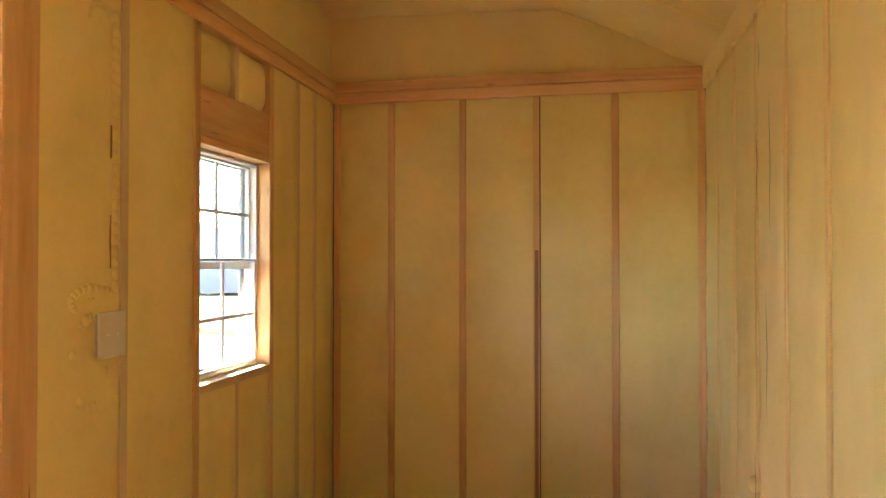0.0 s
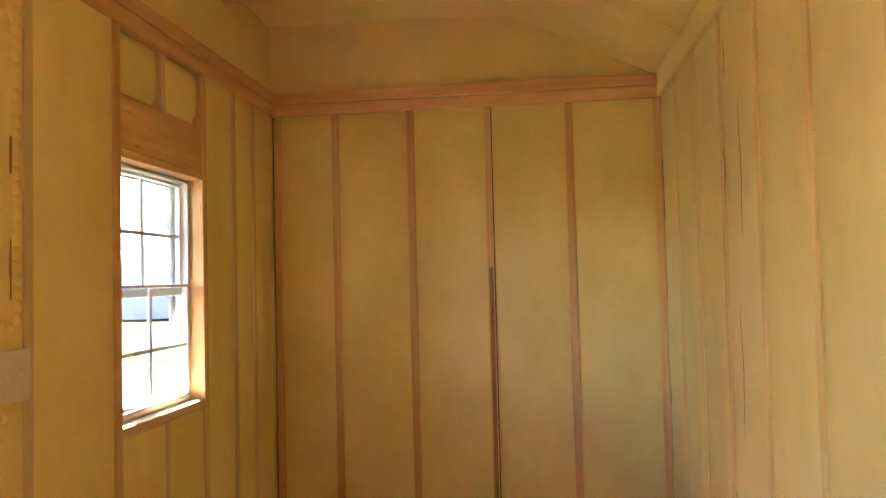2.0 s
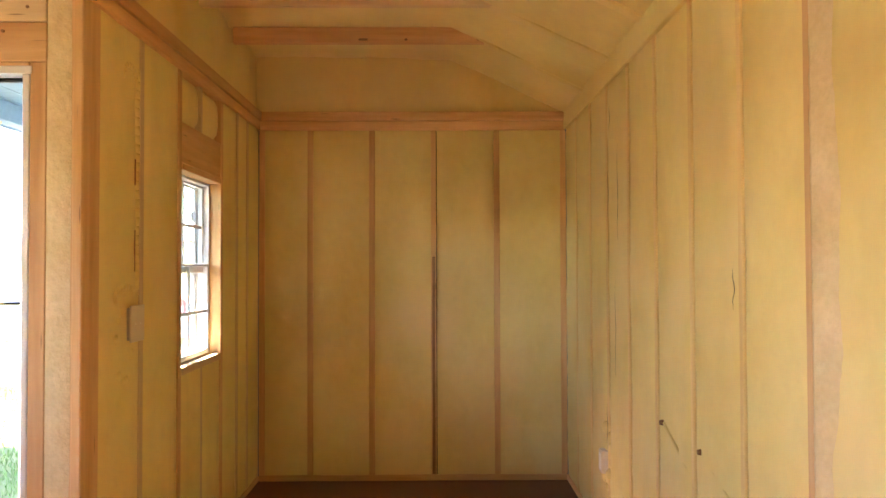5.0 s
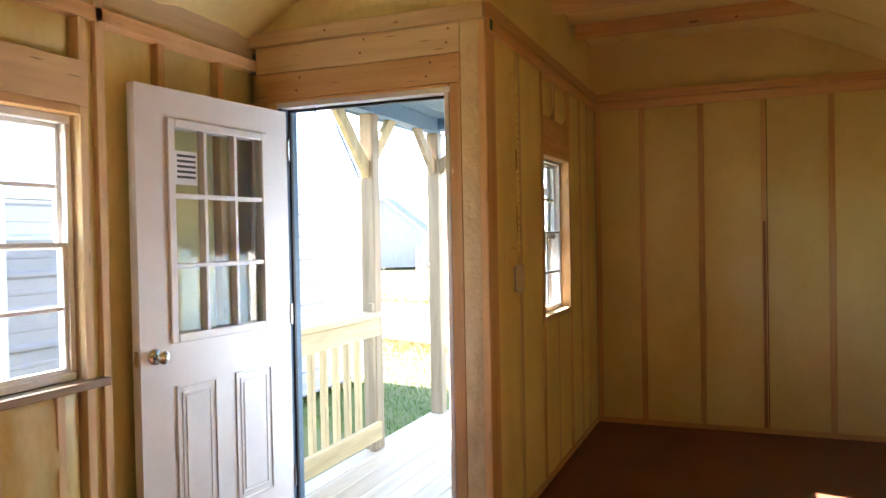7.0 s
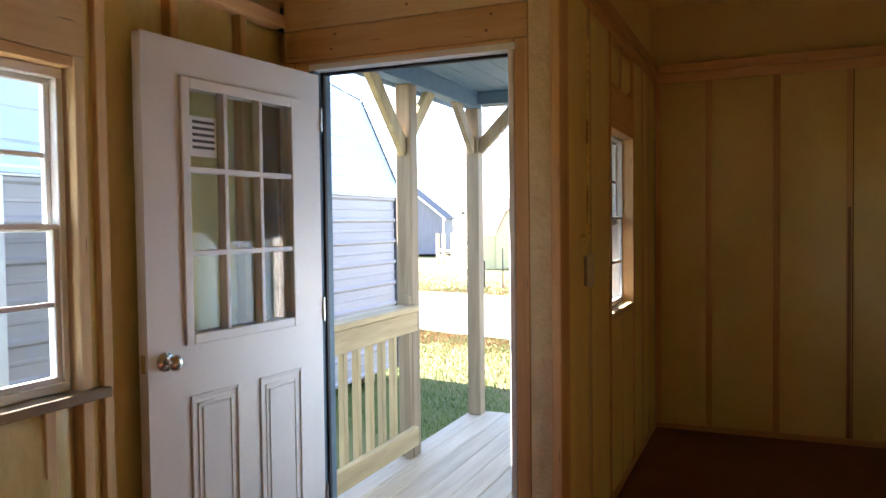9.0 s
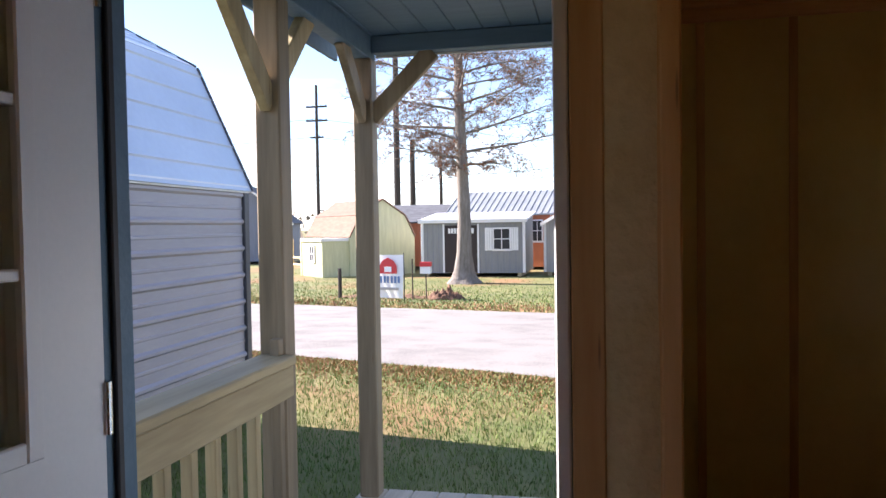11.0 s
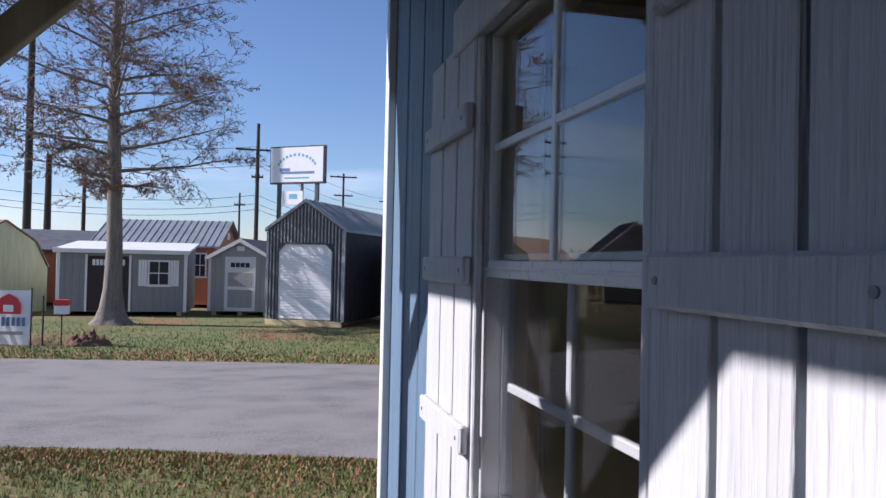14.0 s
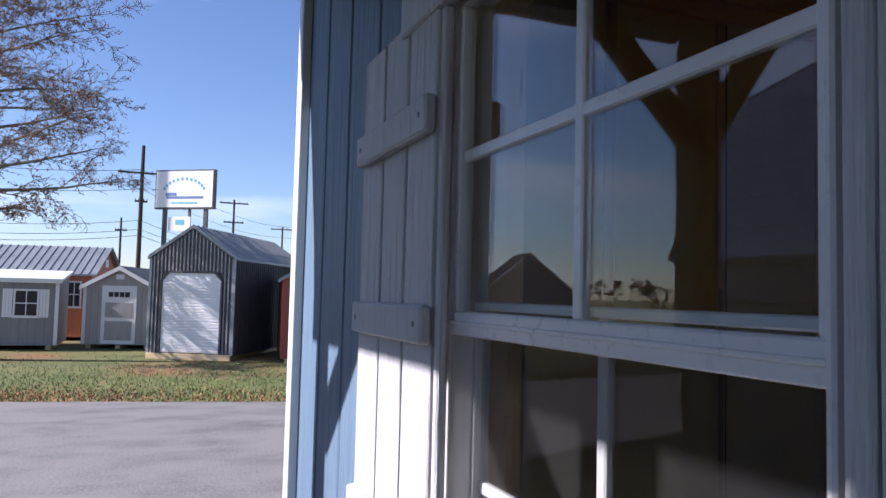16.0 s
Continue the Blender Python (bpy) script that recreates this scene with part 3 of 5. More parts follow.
def sash_window(name, x, y0, y1, z0, z1, cols, label, rim=0.024, s=0.017, lap=0.012, deep=0.012):
    """A single-hung vinyl window in a wall across x; x is the plane of its glass. rim and s: widths of frame and sash."""
    w = thing(name, (x, (y0 + y1) / 2, z0), label, "window", kind="structure")
    h, half, mid = z1 - z0, (y1 - y0) / 2, (z1 - z0) * 0.51
    sill = rim + 0.006
    bm = bmesh.new()
    for lo, hi in (((-0.03, -half, 0), (0.03, half, sill)), ((-0.03, -half, h - sill), (0.03, half, h)), ((-0.03, -half, sill), (0.03, -half + rim, h - sill)), ((-0.03, half - rim, sill), (0.03, half, h - sill))):
        add_box(bm, lo, hi)
    part("window_frame", bm, VINYL, w)
    e = half - rim
    for lower in (0, 1):
        a, b = (sill, mid + 0.012) if lower else (mid - lap, h - sill)
        dx = deep if lower else -0.012
        low = s if lower else s + lap - 0.012
        bm = bmesh.new()
        for lo, hi in (((dx - 0.011, -e, a), (dx + 0.011, e, a + low)), ((dx - 0.011, -e, b - s), (dx + 0.011, e, b)), ((dx - 0.011, -e, a + low), (dx + 0.011, -e + s, b - s)), ((dx - 0.011, e - s, a + low), (dx + 0.011, e, b - s))):
            add_box(bm, lo, hi, 0.002)
        if not lower and lap > 0.02:
            add_box(bm, (dx - 0.016, -e, a + 0.014), (dx - 0.0112, e, a + 0.019), 0.001)
        sash = part("sash", bm, VINYL, w)
        gy0, gy1 = -e + s, e - s
        for c in range(1, cols):
            y = gy0 + (gy1 - gy0) * c / cols
            box("muntin", (dx - 0.006, y - 0.008, a + low), (dx + 0.006, y + 0.008, b - s), VINYL, sash, bevel=0.002)
        z = (a + low + (b - s if not lower else mid - lap)) / 2
        box("muntin", (dx - 0.0055, gy0, z - 0.008), (dx + 0.0055, gy1, z + 0.008), VINYL, sash, bevel=0.002)
        pane = box("pane", (dx - 0.002, gy0 - 0.004, a + low - 0.004), (dx + 0.002, gy1 + 0.004, b - s + 0.004), GLASS, sash, bevel=0)
        pane.visible_shadow = False
        if lower:
            net = data("insect_screen", [(-0.026, -e + 0.002, a), (-0.026, e - 0.002, a), (-0.026, e - 0.002, mid - lap), (-0.026, -e + 0.002, mid - lap)], [(0, 1, 2, 3)], SCREEN, w, "dark fibreglass insect screen")
            net.visible_shadow = False
    return w


window_1 = sash_window("window_1", -1.428, W0 + 0.004, W1 - 0.004, SILL + 0.002, HEAD - 0.002, 2, "white vinyl single-hung window with grid muntins", 0.008, 0.011, 0.032, 0.018)
# outer casing and shutters
casing = thing("window_trim", (0, 0, 0), "pale grey painted boards round the porch window", "trim", kind="structure")
XO = OX - 0.013
box("head_board", (XO - 0.024, 2.563, 1.80), (XO, 3.36, 1.895), SHUT, casing)
box("sill_board", (XO - 0.026, 2.563, 0.865), (XO, 3.209, 0.955), SHUT, casing)
box("side_board", (XO - 0.015, 2.563, 0.955), (XO, 2.583, 1.80), SHUT, casing)
box("side_board", (XO - 0.015, 3.194, 0.955), (XO, 3.209, 1.80), SHUT, casing)


def shutter(y0, y1):
    s = thing("shutter", (XO, (y0 + y1) / 2, 0.775), "pale grey painted board-and-batten shutter on blue siding", "shutter", "window shutters")
    h = (y1 - y0) / 2
    w = 2 * h / 3
    for k in range(3):
        a = -h + k * w
        box("shutter_board", (-0.018, a + 0.006 * (k > 0), 0), (-0.003, a + w - 0.006 * (k < 2), 1.045), SHUT, s, bevel=0.002)
    for z in (0.255, 0.567, 0.853):
        batten = box("batten", (-0.036, -h - 0.006, z), (-0.018, h - 0.014, z + 0.053), SHUT, s, bevel=0.004)
        for y in (-h + 0.02, h - 0.04):
            bm = bmesh.new()
            rod(bm, (-0.0355, y, z + 0.027), (-0.0375, y, z + 0.027), 0.0045, 0.004, 10)
            part("screw_head", bm, STEEL, batten, "small dull screw head")
    box("backing", (-0.003, -h + 0.01, 0.02), (0, h - 0.01, 1.02), BLUEB, s)
    return s


shutter(3.215, 3.568)
shutter(2.236, 2.557)

# ---- door wall ----
wall_door = thing("wall_door", (0, 0, 0), "short wall of pine framing round the open doorway", "wall", kind="structure")
at = frame_of((0, DY, 0), (1, 0, 0), (0, -1, 0))
D0, D1, DH = -2.385, -1.532, 2.02
wbox("jack_stud", at, (-1.512, 0, -0.08), (-1.458, 2.06, 0.0), PINE["z"], wall_door)
wbox("corner_stud", at, (-1.372, 0, -0.08), (NX, 2.323, 0.001), PINE["z"], wall_door)
foam(at, -1.46, -1.368, 0.0, 2.325, wall_door, PALEFOAM, w=-0.005, puff=0.010, rough=0.008, seed=101, step=0.012)
wbox("jack_stud", at, (LX - 0.09, 0, -0.08), (D0 - 0.03, 2.06, 0.0), PINE["z"], wall_door)
wbox("header", at, (LX, 2.062, -0.08), (-1.458, 2.19, 0.001), PINE["x"], wall_door)
wbox("header", at, (LX, 2.193, -0.08), (-1.458, 2.323, 0.004), PALE["x"], wall_door)
wbox("head_trim", at, (D0 - 0.03, 2.047, -0.10), (-1.514, 2.06, 0.002), PINE["x"], wall_door)
wbox("top_plate", at, (LX - 0.09, 2.325, -0.09), (NX, 2.392, 0.03), PALE["x"], wall_door)
foam(at, LX - 0.05, NX + 0.02, 2.385, 2.80, wall_door, FOAM_Y, w=-0.02, puff=0.0, rough=0.016, seed=105)
for a, b, c, d in ((OL, D0 - 0.03, -0.16, 2.34), (-1.514, OX, -0.16, 2.34), (D0 - 0.03, -1.514, DH + 0.03, 2.34)):
    box("siding", (a, DY + 0.081, c), (b, OD, d), BLUE, wall_door)
bm = bmesh.new()
prism(bm, [(OL, 2.35), (RIDGE_X, 3.40), (OX, 3.1), (OX, 2.35)], DY + 0.09, OD)
part("gable_siding", bm, BLUE, wall_door)
door_frame = thing("door_frame", (0, 0, 0), "blue-grey door frame with white inner jamb and black weatherstrip", "door frame", kind="structure")
box("jamb", (D0 - 0.028, DY - 0.003, -0.03), (D0, OD + 0.02, DH), BLUEB, door_frame)
box("jamb", (D1 - 0.006, DY + 0.001, -0.03), (D1 + 0.018, DY + 0.030, DH), WHITE, door_frame)
box("jamb", (D1 + 0.002, DY + 0.032, -0.03), (D1 + 0.018, OD, DH), BLUEB, door_frame)
box("head_jamb", (D0 - 0.028, DY - 0.003, DH), (D1 + 0.026, OD + 0.02, DH + 0.027), WHITE, door_frame)
box("stop", (D1 - 0.006, DY + 0.033, -0.02), (D1 + 0.0015, DY + 0.058, DH), BLACK, door_frame, "black weatherstrip")
box("stop", (D0 + 0.001, OD - 0.05, -0.02), (D0 + 0.012, OD - 0.03, DH), BLACK, door_frame, "black weatherstrip")
box("stop", (D0, OD - 0.05, DH - 0.014), (D1, OD - 0.03, DH - 0.001), BLACK, door_frame, "black weatherstrip")
box("brickmould", (D1 + 0.001, OD + 0.0, -0.03), (D1 + 0.055, OD + 0.028, DH + 0.05), BLUEB, door_frame)
box("brickmould", (D0 - 0.06, OD + 0.0, -0.03), (D0 - 0.001, OD + 0.028, DH + 0.05), BLUEB, door_frame)
box("brickmould", (D0 - 0.06, OD + 0.0, DH + 0.028), (D1 + 0.06, OD + 0.026, DH + 0.08), BLUEB, door_frame)
box("threshold", (D0, DY - 0.02, -0.02), (D1, OD + 0.03, 0.018), CHROME, door_frame, "grey metal threshold")

for x, z in ((-2.30, 2.10), (-2.28, 2.16), (-1.95, 2.24), (-1.93, 2.30), (-1.62, 2.10), (-1.60, 2.16), (-1.52, 2.24), (-1.51, 2.30), (-2.12, 2.36), (-1.75, 2.35)):
    bm = bmesh.new()
    rod(bm, (x, DY - 0.001, z), (x, DY - (0.033 if z > 2.33 else 0.0065), z), 0.0055, None, 8)
    part("nail_head", bm, DARKPINE["x"], wall_door, "dark nail head")

# the open door, folded back to the long wall; local x runs from hinge to lock, y is the wall side
DOOR_POSE = Matrix.Translation((D0 + 0.003, DY + 0.026, 0.02)) @ Matrix.Rotation(math.atan2(-0.88, -0.095), 4, "Z")
door_1 = thing("door_1", DOOR_POSE, "white half-glazed entry door standing open", "door", kind="structure")
DWID, DTALL, T = 0.89, 1.985, 0.042
gx0, gx1, gz0, gz1 = 0.175, 0.715, 0.975, 1.84
bm = bmesh.new()
for lo, hi in (((0, -T, 0), (gx0, 0, DTALL)), ((gx1, -T, 0), (DWID, 0, DTALL)), ((gx0, -T, 0), (gx1, 0, gz0)), ((gx0, -T, gz1), (gx1, 0, DTALL))):
    add_box(bm, lo, hi, 0.0)
part("door_slab", bm, WHITE, door_1)
# the room side of the open door faces +y in its own frame
FACE = 0.0
for i, (a, b) in enumerate(((0.145, 0.385), (0.495, 0.72))):
    bm = bmesh.new()
    for r, d in ((0.0, 0.008), (0.03, 0.005)):
        for lo, hi in (((a + r, FACE, 0.19 + r), (a + r + 0.012, FACE + d, 0.775 - r)), ((b - r - 0.012, FACE, 0.19 + r), (b - r, FACE + d, 0.775 - r)), ((a + r, FACE, 0.19 + r), (b - r, FACE + d, 0.202 + r)), ((a + r, FACE, 0.763 - r), (b - r, FACE + d, 0.775 - r))):
            add_box(bm, lo, hi, 0.003)
    add_box(bm, (a + 0.05, FACE, 0.24), (b - 0.05, FACE + 0.006, 0.725), 0.005)
    part("panel", bm, WHITE, door_1)
bm = bmesh.new()
for side, d in ((FACE, 0.012), (-T - 0.012, 0.012)):
    for lo, hi in (((gx0 - 0.025, side, gz0 - 0.025), (gx0 + 0.012, side + d, gz1 + 0.025)), ((gx1 - 0.012, side, gz0 - 0.025), (gx1 + 0.025, side + d, gz1 + 0.025)), ((gx0 + 0.012, side, gz0 - 0.025), (gx1 - 0.012, side + d, gz0 + 0.012)), ((gx0 + 0.012, side, gz1 - 0.012), (gx1 - 0.012, side + d, gz1 + 0.025))):
        add_box(bm, lo, hi, 0.005)
lite = part("glazing_frame", bm, WHITE, door_1)
for k in (1, 2):
    x = gx0 + (gx1 - gx0) * k / 3
    box("muntin", (x - 0.010, -T + 0.008, gz0), (x + 0.010, 0.006, gz1), WHITE, lite)
    z = gz0 + (gz1 - gz0) * k / 3
    box("muntin", (gx0, -T + 0.009, z - 0.010), (gx1, 0.005, z + 0.010), WHITE, lite)
pane = box("pane", (gx0, -T / 2 - 0.003, gz0), (gx1, -T / 2 + 0.003, gz1), GLASS, lite, bevel=0)
pane.visible_shadow = False
box("paper_sticker", (gx1 - 0.155, -T / 2 + 0.003, gz1 - 0.24), (gx1 - 0.03, -T / 2 + 0.0045, gz1 - 0.10), VINYL, lite, "white paper label stuck to the glass", bevel=0)
for k in range(5):
    box("print_bar", (gx1 - 0.145, -T / 2 + 0.0045, gz1 - 0.125 - 0.022 * k), (gx1 - 0.045, -T / 2 + 0.0055, gz1 - 0.115 - 0.022 * k), CHARCOAL, lite, "dark printed line", bevel=0)
bm = bmesh.new()
kx, kz = DWID - 0.068, 0.91
rod(bm, (kx, 0, kz), (kx, 0.008, kz), 0.033, 0.031, 24)
rod(bm, (kx, 0.008, kz), (kx, 0.035, kz), 0.012, 0.011, 16)
bmesh.ops.create_uvsphere(bm, u_segments=20, v_segments=12, radius=0.028, matrix=pose(kx, 0.05, kz) @ Matrix.Diagonal((1, 0.75, 1, 1)))
part("door_knob", bm, CHROME, door_1, "satin nickel round knob", True)
box("latch_plate", (DWID, -T + 0.01, kz - 0.03), (DWID + 0.002, -0.01, kz + 0.03), CHROME, door_1)
for z in (0.2, 1.0, 1.8):
    bm = bmesh.new()
    rod(bm, (-0.004, 0.004, z - 0.05), (-0.004, 0.004, z + 0.05), 0.007, None, 10)
    part("hinge", bm, CHROME, door_1)

# ---- near long wall with the wide window ----
wall_left = thing("wall_left", (0, 0, 0), "long wall of pine studs with glossy yellow spray foam", "wall", kind="structure")
at = frame_of((LX, 0, 0), (0, 1, 0), (1, 0, 0))
V0, V1 = -0.465, 0.57
for s, z0, z1 in ((V1 + 0.028, 0.0, 2.21), (V1 + 0.10, 0.0, 2.31), (1.02, 0.04, 2.21), (1.40, 0.04, 2.21), (1.72, 0.04, 2.21), (V0 - 0.028, 0, 2.21), (-0.95, 0.04, 2.21), (-1.36, 0.04, 2.21), (-1.77, 0.04, 2.21), (-2.18, 0.04, 2.21), (-2.6, 0.04, 2.21), (-3.0, 0.04, 2.21), (-3.4, 0.04, 2.21)):
    wbox("stud", at, (s - 0.019, z0, -0.085), (s + 0.019, z1, 0.004 if s > V1 + 0.05 and s < 0.9 else -0.024 if s > 0.9 else -0.004), PALE["z"] if s < 1 else PINE["z"], wall_left)
marks = (V1 + 0.115, 1.005, 1.035, 1.385, 1.415, 1.705, 1.735, DY)
foam(at, V1 + 0.043, V1 + 0.085, 0.03, 2.22, wall_left, FOAM_Y, w=-0.02, puff=0.012, rough=0.006, seed=119)
for i in range(0, 8, 2):
    foam(at, marks[i], marks[i + 1], 0.03, 2.22, wall_left, FOAM_Y, w=-0.068, puff=0.016, rough=0.012, seed=120 + i)
for i, (a, b) in enumerate(((-0.95, V0 - 0.04), (-1.36, -0.95), (-1.77, -1.36), (-2.18, -1.77), (-2.6, -2.18), (-3.0, -2.6), (-3.4, -3.0), (BY, -3.4))):
    foam(at, a + 0.015, b - 0.015, 0.03, 2.22, wall_left, FOAM_Y, w=-0.04, puff=0.02, rough=0.012, seed=140 + i)
for i, (a, b) in enumerate(((V0, -0.17), (-0.13, 0.20), (0.235, V1))):
    foam(at, a, b, 0.03, 0.86, wall_left, FOAM_Y, w=-0.04, puff=0.025, rough=0.014, seed=150 + i)
    foam(at, a, b, 2.05, 2.22, wall_left, FOAM_Y, w=-0.05, puff=0.03, rough=0.01, seed=155 + i)
for s in (-0.15, 0.217, 0.47):
    wbox("cripple_stud", at, (s - 0.019, 0.03, -0.08), (s + 0.019, 0.86, -0.008), PALE["z"], wall_left)
for s in (-0.15, 0.217):
    wbox("cripple_stud", at, (s - 0.019, 2.05, -0.08), (s + 0.019, 2.22, -0.01), PALE["z"], wall_left)
wbox("header", at, (V0, 1.885, -0.085), (V1 + 0.045, 2.05, 0.002), PALE["y"], wall_left)
wbox("rough_head", at, (V0, 1.85, -0.10), (V1, 1.883, 0.004), PINE["y"], wall_left)
wbox("rough_sill", at, (V0 - 0.05, 0.855, -0.10), (V1 + 0.09, 0.885, 0.03), WEATHERED_OR_SHADED["y"], wall_left, "greyish rough sill board")
wbox("top_plate", at, (BY, 2.21, -0.09), (DY, 2.265, 0.004), PINE["y"], wall_left)
wbox("top_plate", at, (BY, 2.267, -0.09), (DY, 2.40, -0.02), PALE["y"], wall_left)
wbox("bottom_plate", at, (BY, 0, -0.09), (DY, 0.036, 0.001), PINE["y"], wall_left)
for a, b, c, d in ((OB, V0, -0.16, 2.34), (V1, OD, -0.16, 2.34), (V0, V1, -0.16, 0.88), (V0, V1, 1.86, 2.34)):
    box("siding", (OL, a, c), (LX - 0.089, b, d), BLUE, wall_left)
sash_window("window_2", LX - 0.07, V0 + 0.002, V1 - 0.002, 0.887, 1.848, 3, "wide white vinyl single-hung window with grid muntins")

wall_back = thing("wall_back", (0, 0, 0), "back wall of studs and cream spray foam", "wall", kind="structure")
at = frame_of((0, BY, 0), (1, 0, 0), (0, 1, 0))
bays(at, [-2.4 + 0.406 * k for k in range(8)], LX, RX, 0.0, 2.8, wall_back, seed=200, step=0.1)
bm = bmesh.new()
prism(bm, [(OL, -0.16), (OR, -0.16), (OR, 2.33), (RIDGE_X, 3.40), (OL, 2.33)], OB, BY - 0.088)
part("siding", bm, BLUE, wall_back)

# ---- porch ----
deck = thing("porch_deck", (0, 0, 0), "pale treated timber porch deck boards", "deck", kind="structure")
for k in range(9):
    x = OX - 0.015 - 0.14 * k
    box("deck_board", (max(x - 0.136, -2.72), OD + 0.005, -0.075), (x, OE + 0.05, -0.04), DECK["y"], deck, bevel=0.006)
box("deck_frame", (-2.71, OE - 0.02, -0.22), (OX - 0.02, OE + 0.02, -0.077), TREATED["x"], deck)
box("deck_frame", (-2.71, OD + 0.005, -0.22), (-2.67, OE - 0.022, -0.077), TREATED["y"], deck)
for y in (2.3, 4.0):
    box("deck_block", (-2.70, y, GROUND - 0.05), (-2.50, y + 0.2, -0.222), TREATED["x"], deck)
PZ = 2.33
for k in range(9):
    x0 = OX - 0.013 - k * 0.14
    tagged(box("porch_ceiling_board", (max(x0 - 0.138, -2.69), OD + 0.03, PZ), (x0, OE + 0.08, PZ + 0.018), BLUEB, bevel=0.004), "blue-grey painted porch ceiling board", "ceiling board", "porch ceiling", "structure")
tagged(box("porch_beam", (-2.69, OD + 0.03, 2.215), (-2.60, OE, PZ - 0.003), BLUEB), "blue painted beam along the porch side", "beam", kind="structure")
tagged(box("porch_beam", (-2.598, OE - 0.075, 2.24), (OX - 0.014, OE, PZ - 0.003), BLUEB), "blue painted beam across the porch end", "beam", kind="structure")
tagged(box("beam_trim", (-2.60, OE + 0.002, 2.232), (OX - 0.04, OE + 0.02, 2.33), SHUT), "pale trim board outside the porch beam", "trim", kind="structure")


def porch_post(x, y, braces, label):
    p = thing("porch_post", (x, y, -0.04), label, "post", "porch posts")
    box("post", (-0.05, -0.05, 0), (0.05, 0.05, 2.255), WEATHERED_OR_SHADED["z"], p, bevel=0.006)
    for dx, dy in braces:
        bm = bmesh.new()
        reach = 0.46 if dy < 0 and y < 3.5 else 0.36
        a = Vector((dx * 0.035, dy * 0.035, 2.315 - reach))
        b = Vector((dx * reach, dy * reach, 2.28))
        beam(bm, a, b, 0.09, 0.042, (0, 1, 0) if dx else (1, 0, 0), 0.004)
        # corner-post braces take the darker wood, which paints in the shade on them
        part("brace", bm, TREATED["z"] if y < 3.5 else WEATHERED_OR_SHADED["z"], p, "treated timber knee brace, darkened for shade at the corner post")
    return p


porch_post(-2.66, 3.06, ((0, -1), (0, 1)), "weathered timber porch post with two knee braces")
porch_post(-2.645, 4.155, ((1, 0), (0, -1)), "weathered timber corner porch post with two knee braces")
rail = thing("porch_railing", (-2.635, 2.45, -0.04), "treated timber railing with square balusters", "railing")
R0, R1 = OD + 0.01 - 2.45, 3.012 - 2.45
box("cap_rail", (-0.07, R0, 0.895), (0.07, R1, 0.93), TREATED["y"], rail, bevel=0.006)
box("top_rail", (0.02, R0, 0.775), (0.058, R1 + 0.0, 0.893), TREATED["y"], rail, bevel=0.005)
box("bottom_rail", (0.02, R0, 0.085), (0.058, R1, 0.20), TREATED["y"], rail, bevel=0.005)
for k in range(8):
    y = R0 + 0.075 + 0.138 * k
    box("baluster", (-0.018, y - 0.019, 0.10), (0.0185, y + 0.019, 0.893), TREATED["z"], rail)
box("end_block", (-0.018, R1 - 0.040, 0.0), (0.0185, R1 + 0.0, 0.99), WEATHERED_OR_SHADED["z"], rail)


# ---- ground and road ----
def grid(name, x0, x1, nx, y0, y1, ny, f, material, label, category):
    vs = [f(x0 + (x1 - x0) * i / nx, y0 + (y1 - y0) * j / ny) for j in range(ny + 1) for i in range(nx + 1)]
    fs = [(j * (nx + 1) + i, j * (nx + 1) + i + 1, (j + 1) * (nx + 1) + i + 1, (j + 1) * (nx + 1) + i) for j in range(ny) for i in range(nx)]
    return tagged(data(name, vs, fs, material, smooth=True), label, category, kind="structure")


ground = grid("ground", -900, 900, 2, -900, 900, 2, lambda x, y: (x, y, GROUND), GRASS, "patchy autumn lawn with brown leaf litter", "ground")


def road_near(x):
    return 8.15 - 0.30 * x + 0.12 * noise.noise(Vector((x * 0.9, 0, 4))) + 0.05 * noise.noise(Vector((x * 4, 0, 9)))


def road_far(x):
    return 14.35 - 0.21 * x + 0.12 * noise.noise(Vector((x * 0.7, 3, 4))) + 0.05 * noise.noise(Vector((x * 4, 6, 9)))


vs, fs = [], []
for i in range(401):
    x = -45 + i * 0.2
    a, b = road_near(x), road_far(x)
    vs += [(x, a, GROUND + 0.004), (x, a + 0.3, GROUND + 0.02), (x, (a + b) / 2, GROUND + 0.035), (x, b - 0.3, GROUND + 0.02), (x, b, GROUND + 0.004)]
    if i:
        for k in range(4):
            p = 5 * (i - 1) + k
            fs.append((p, p + 5, p + 6, p + 1))
tagged(data("road", vs, fs, ROAD, smooth=True), "worn pale grey asphalt road with ragged edges", "road", kind="structure")

rng = np.random.default_rng(3)


def tufts(name, material, count, area, size, wide, label, category):
    vs, fs = [], []
    for k in range(count):
        x, y = area()
        if x is None:
            continue
        a = rng.uniform(0, 6.283)
        h, w = size * rng.uniform(0.5, 1.3), wide * rng.uniform(0.6, 1.3)
        lean = h * rng.uniform(0.1, 0.8)
        c, s = math.cos(a), math.sin(a)
        n = len(vs)
        vs += [(x - s * w, y + c * w, GROUND), (x + s * w, y - c * w, GROUND), (x + c * lean, y + s * lean, GROUND + h)]
        fs.append((n, n + 1, n + 2))
    return tagged(data(name, vs, fs, material), label, category, kind="stuff")


def near_lawn():
    x = rng.uniform(-7.5, 1.0)
    return x, rng.uniform(4.3, road_near(x) - 0.05)


def far_lawn():
    x = rng.uniform(-16, 4)
    return x, road_far(x) + abs(rng.normal(0, 3.5))


def near_edge():
    x = rng.uniform(-7.5, 1.5)
    return x, road_near(x) - 0.05 - abs(rng.normal(0, 0.55))


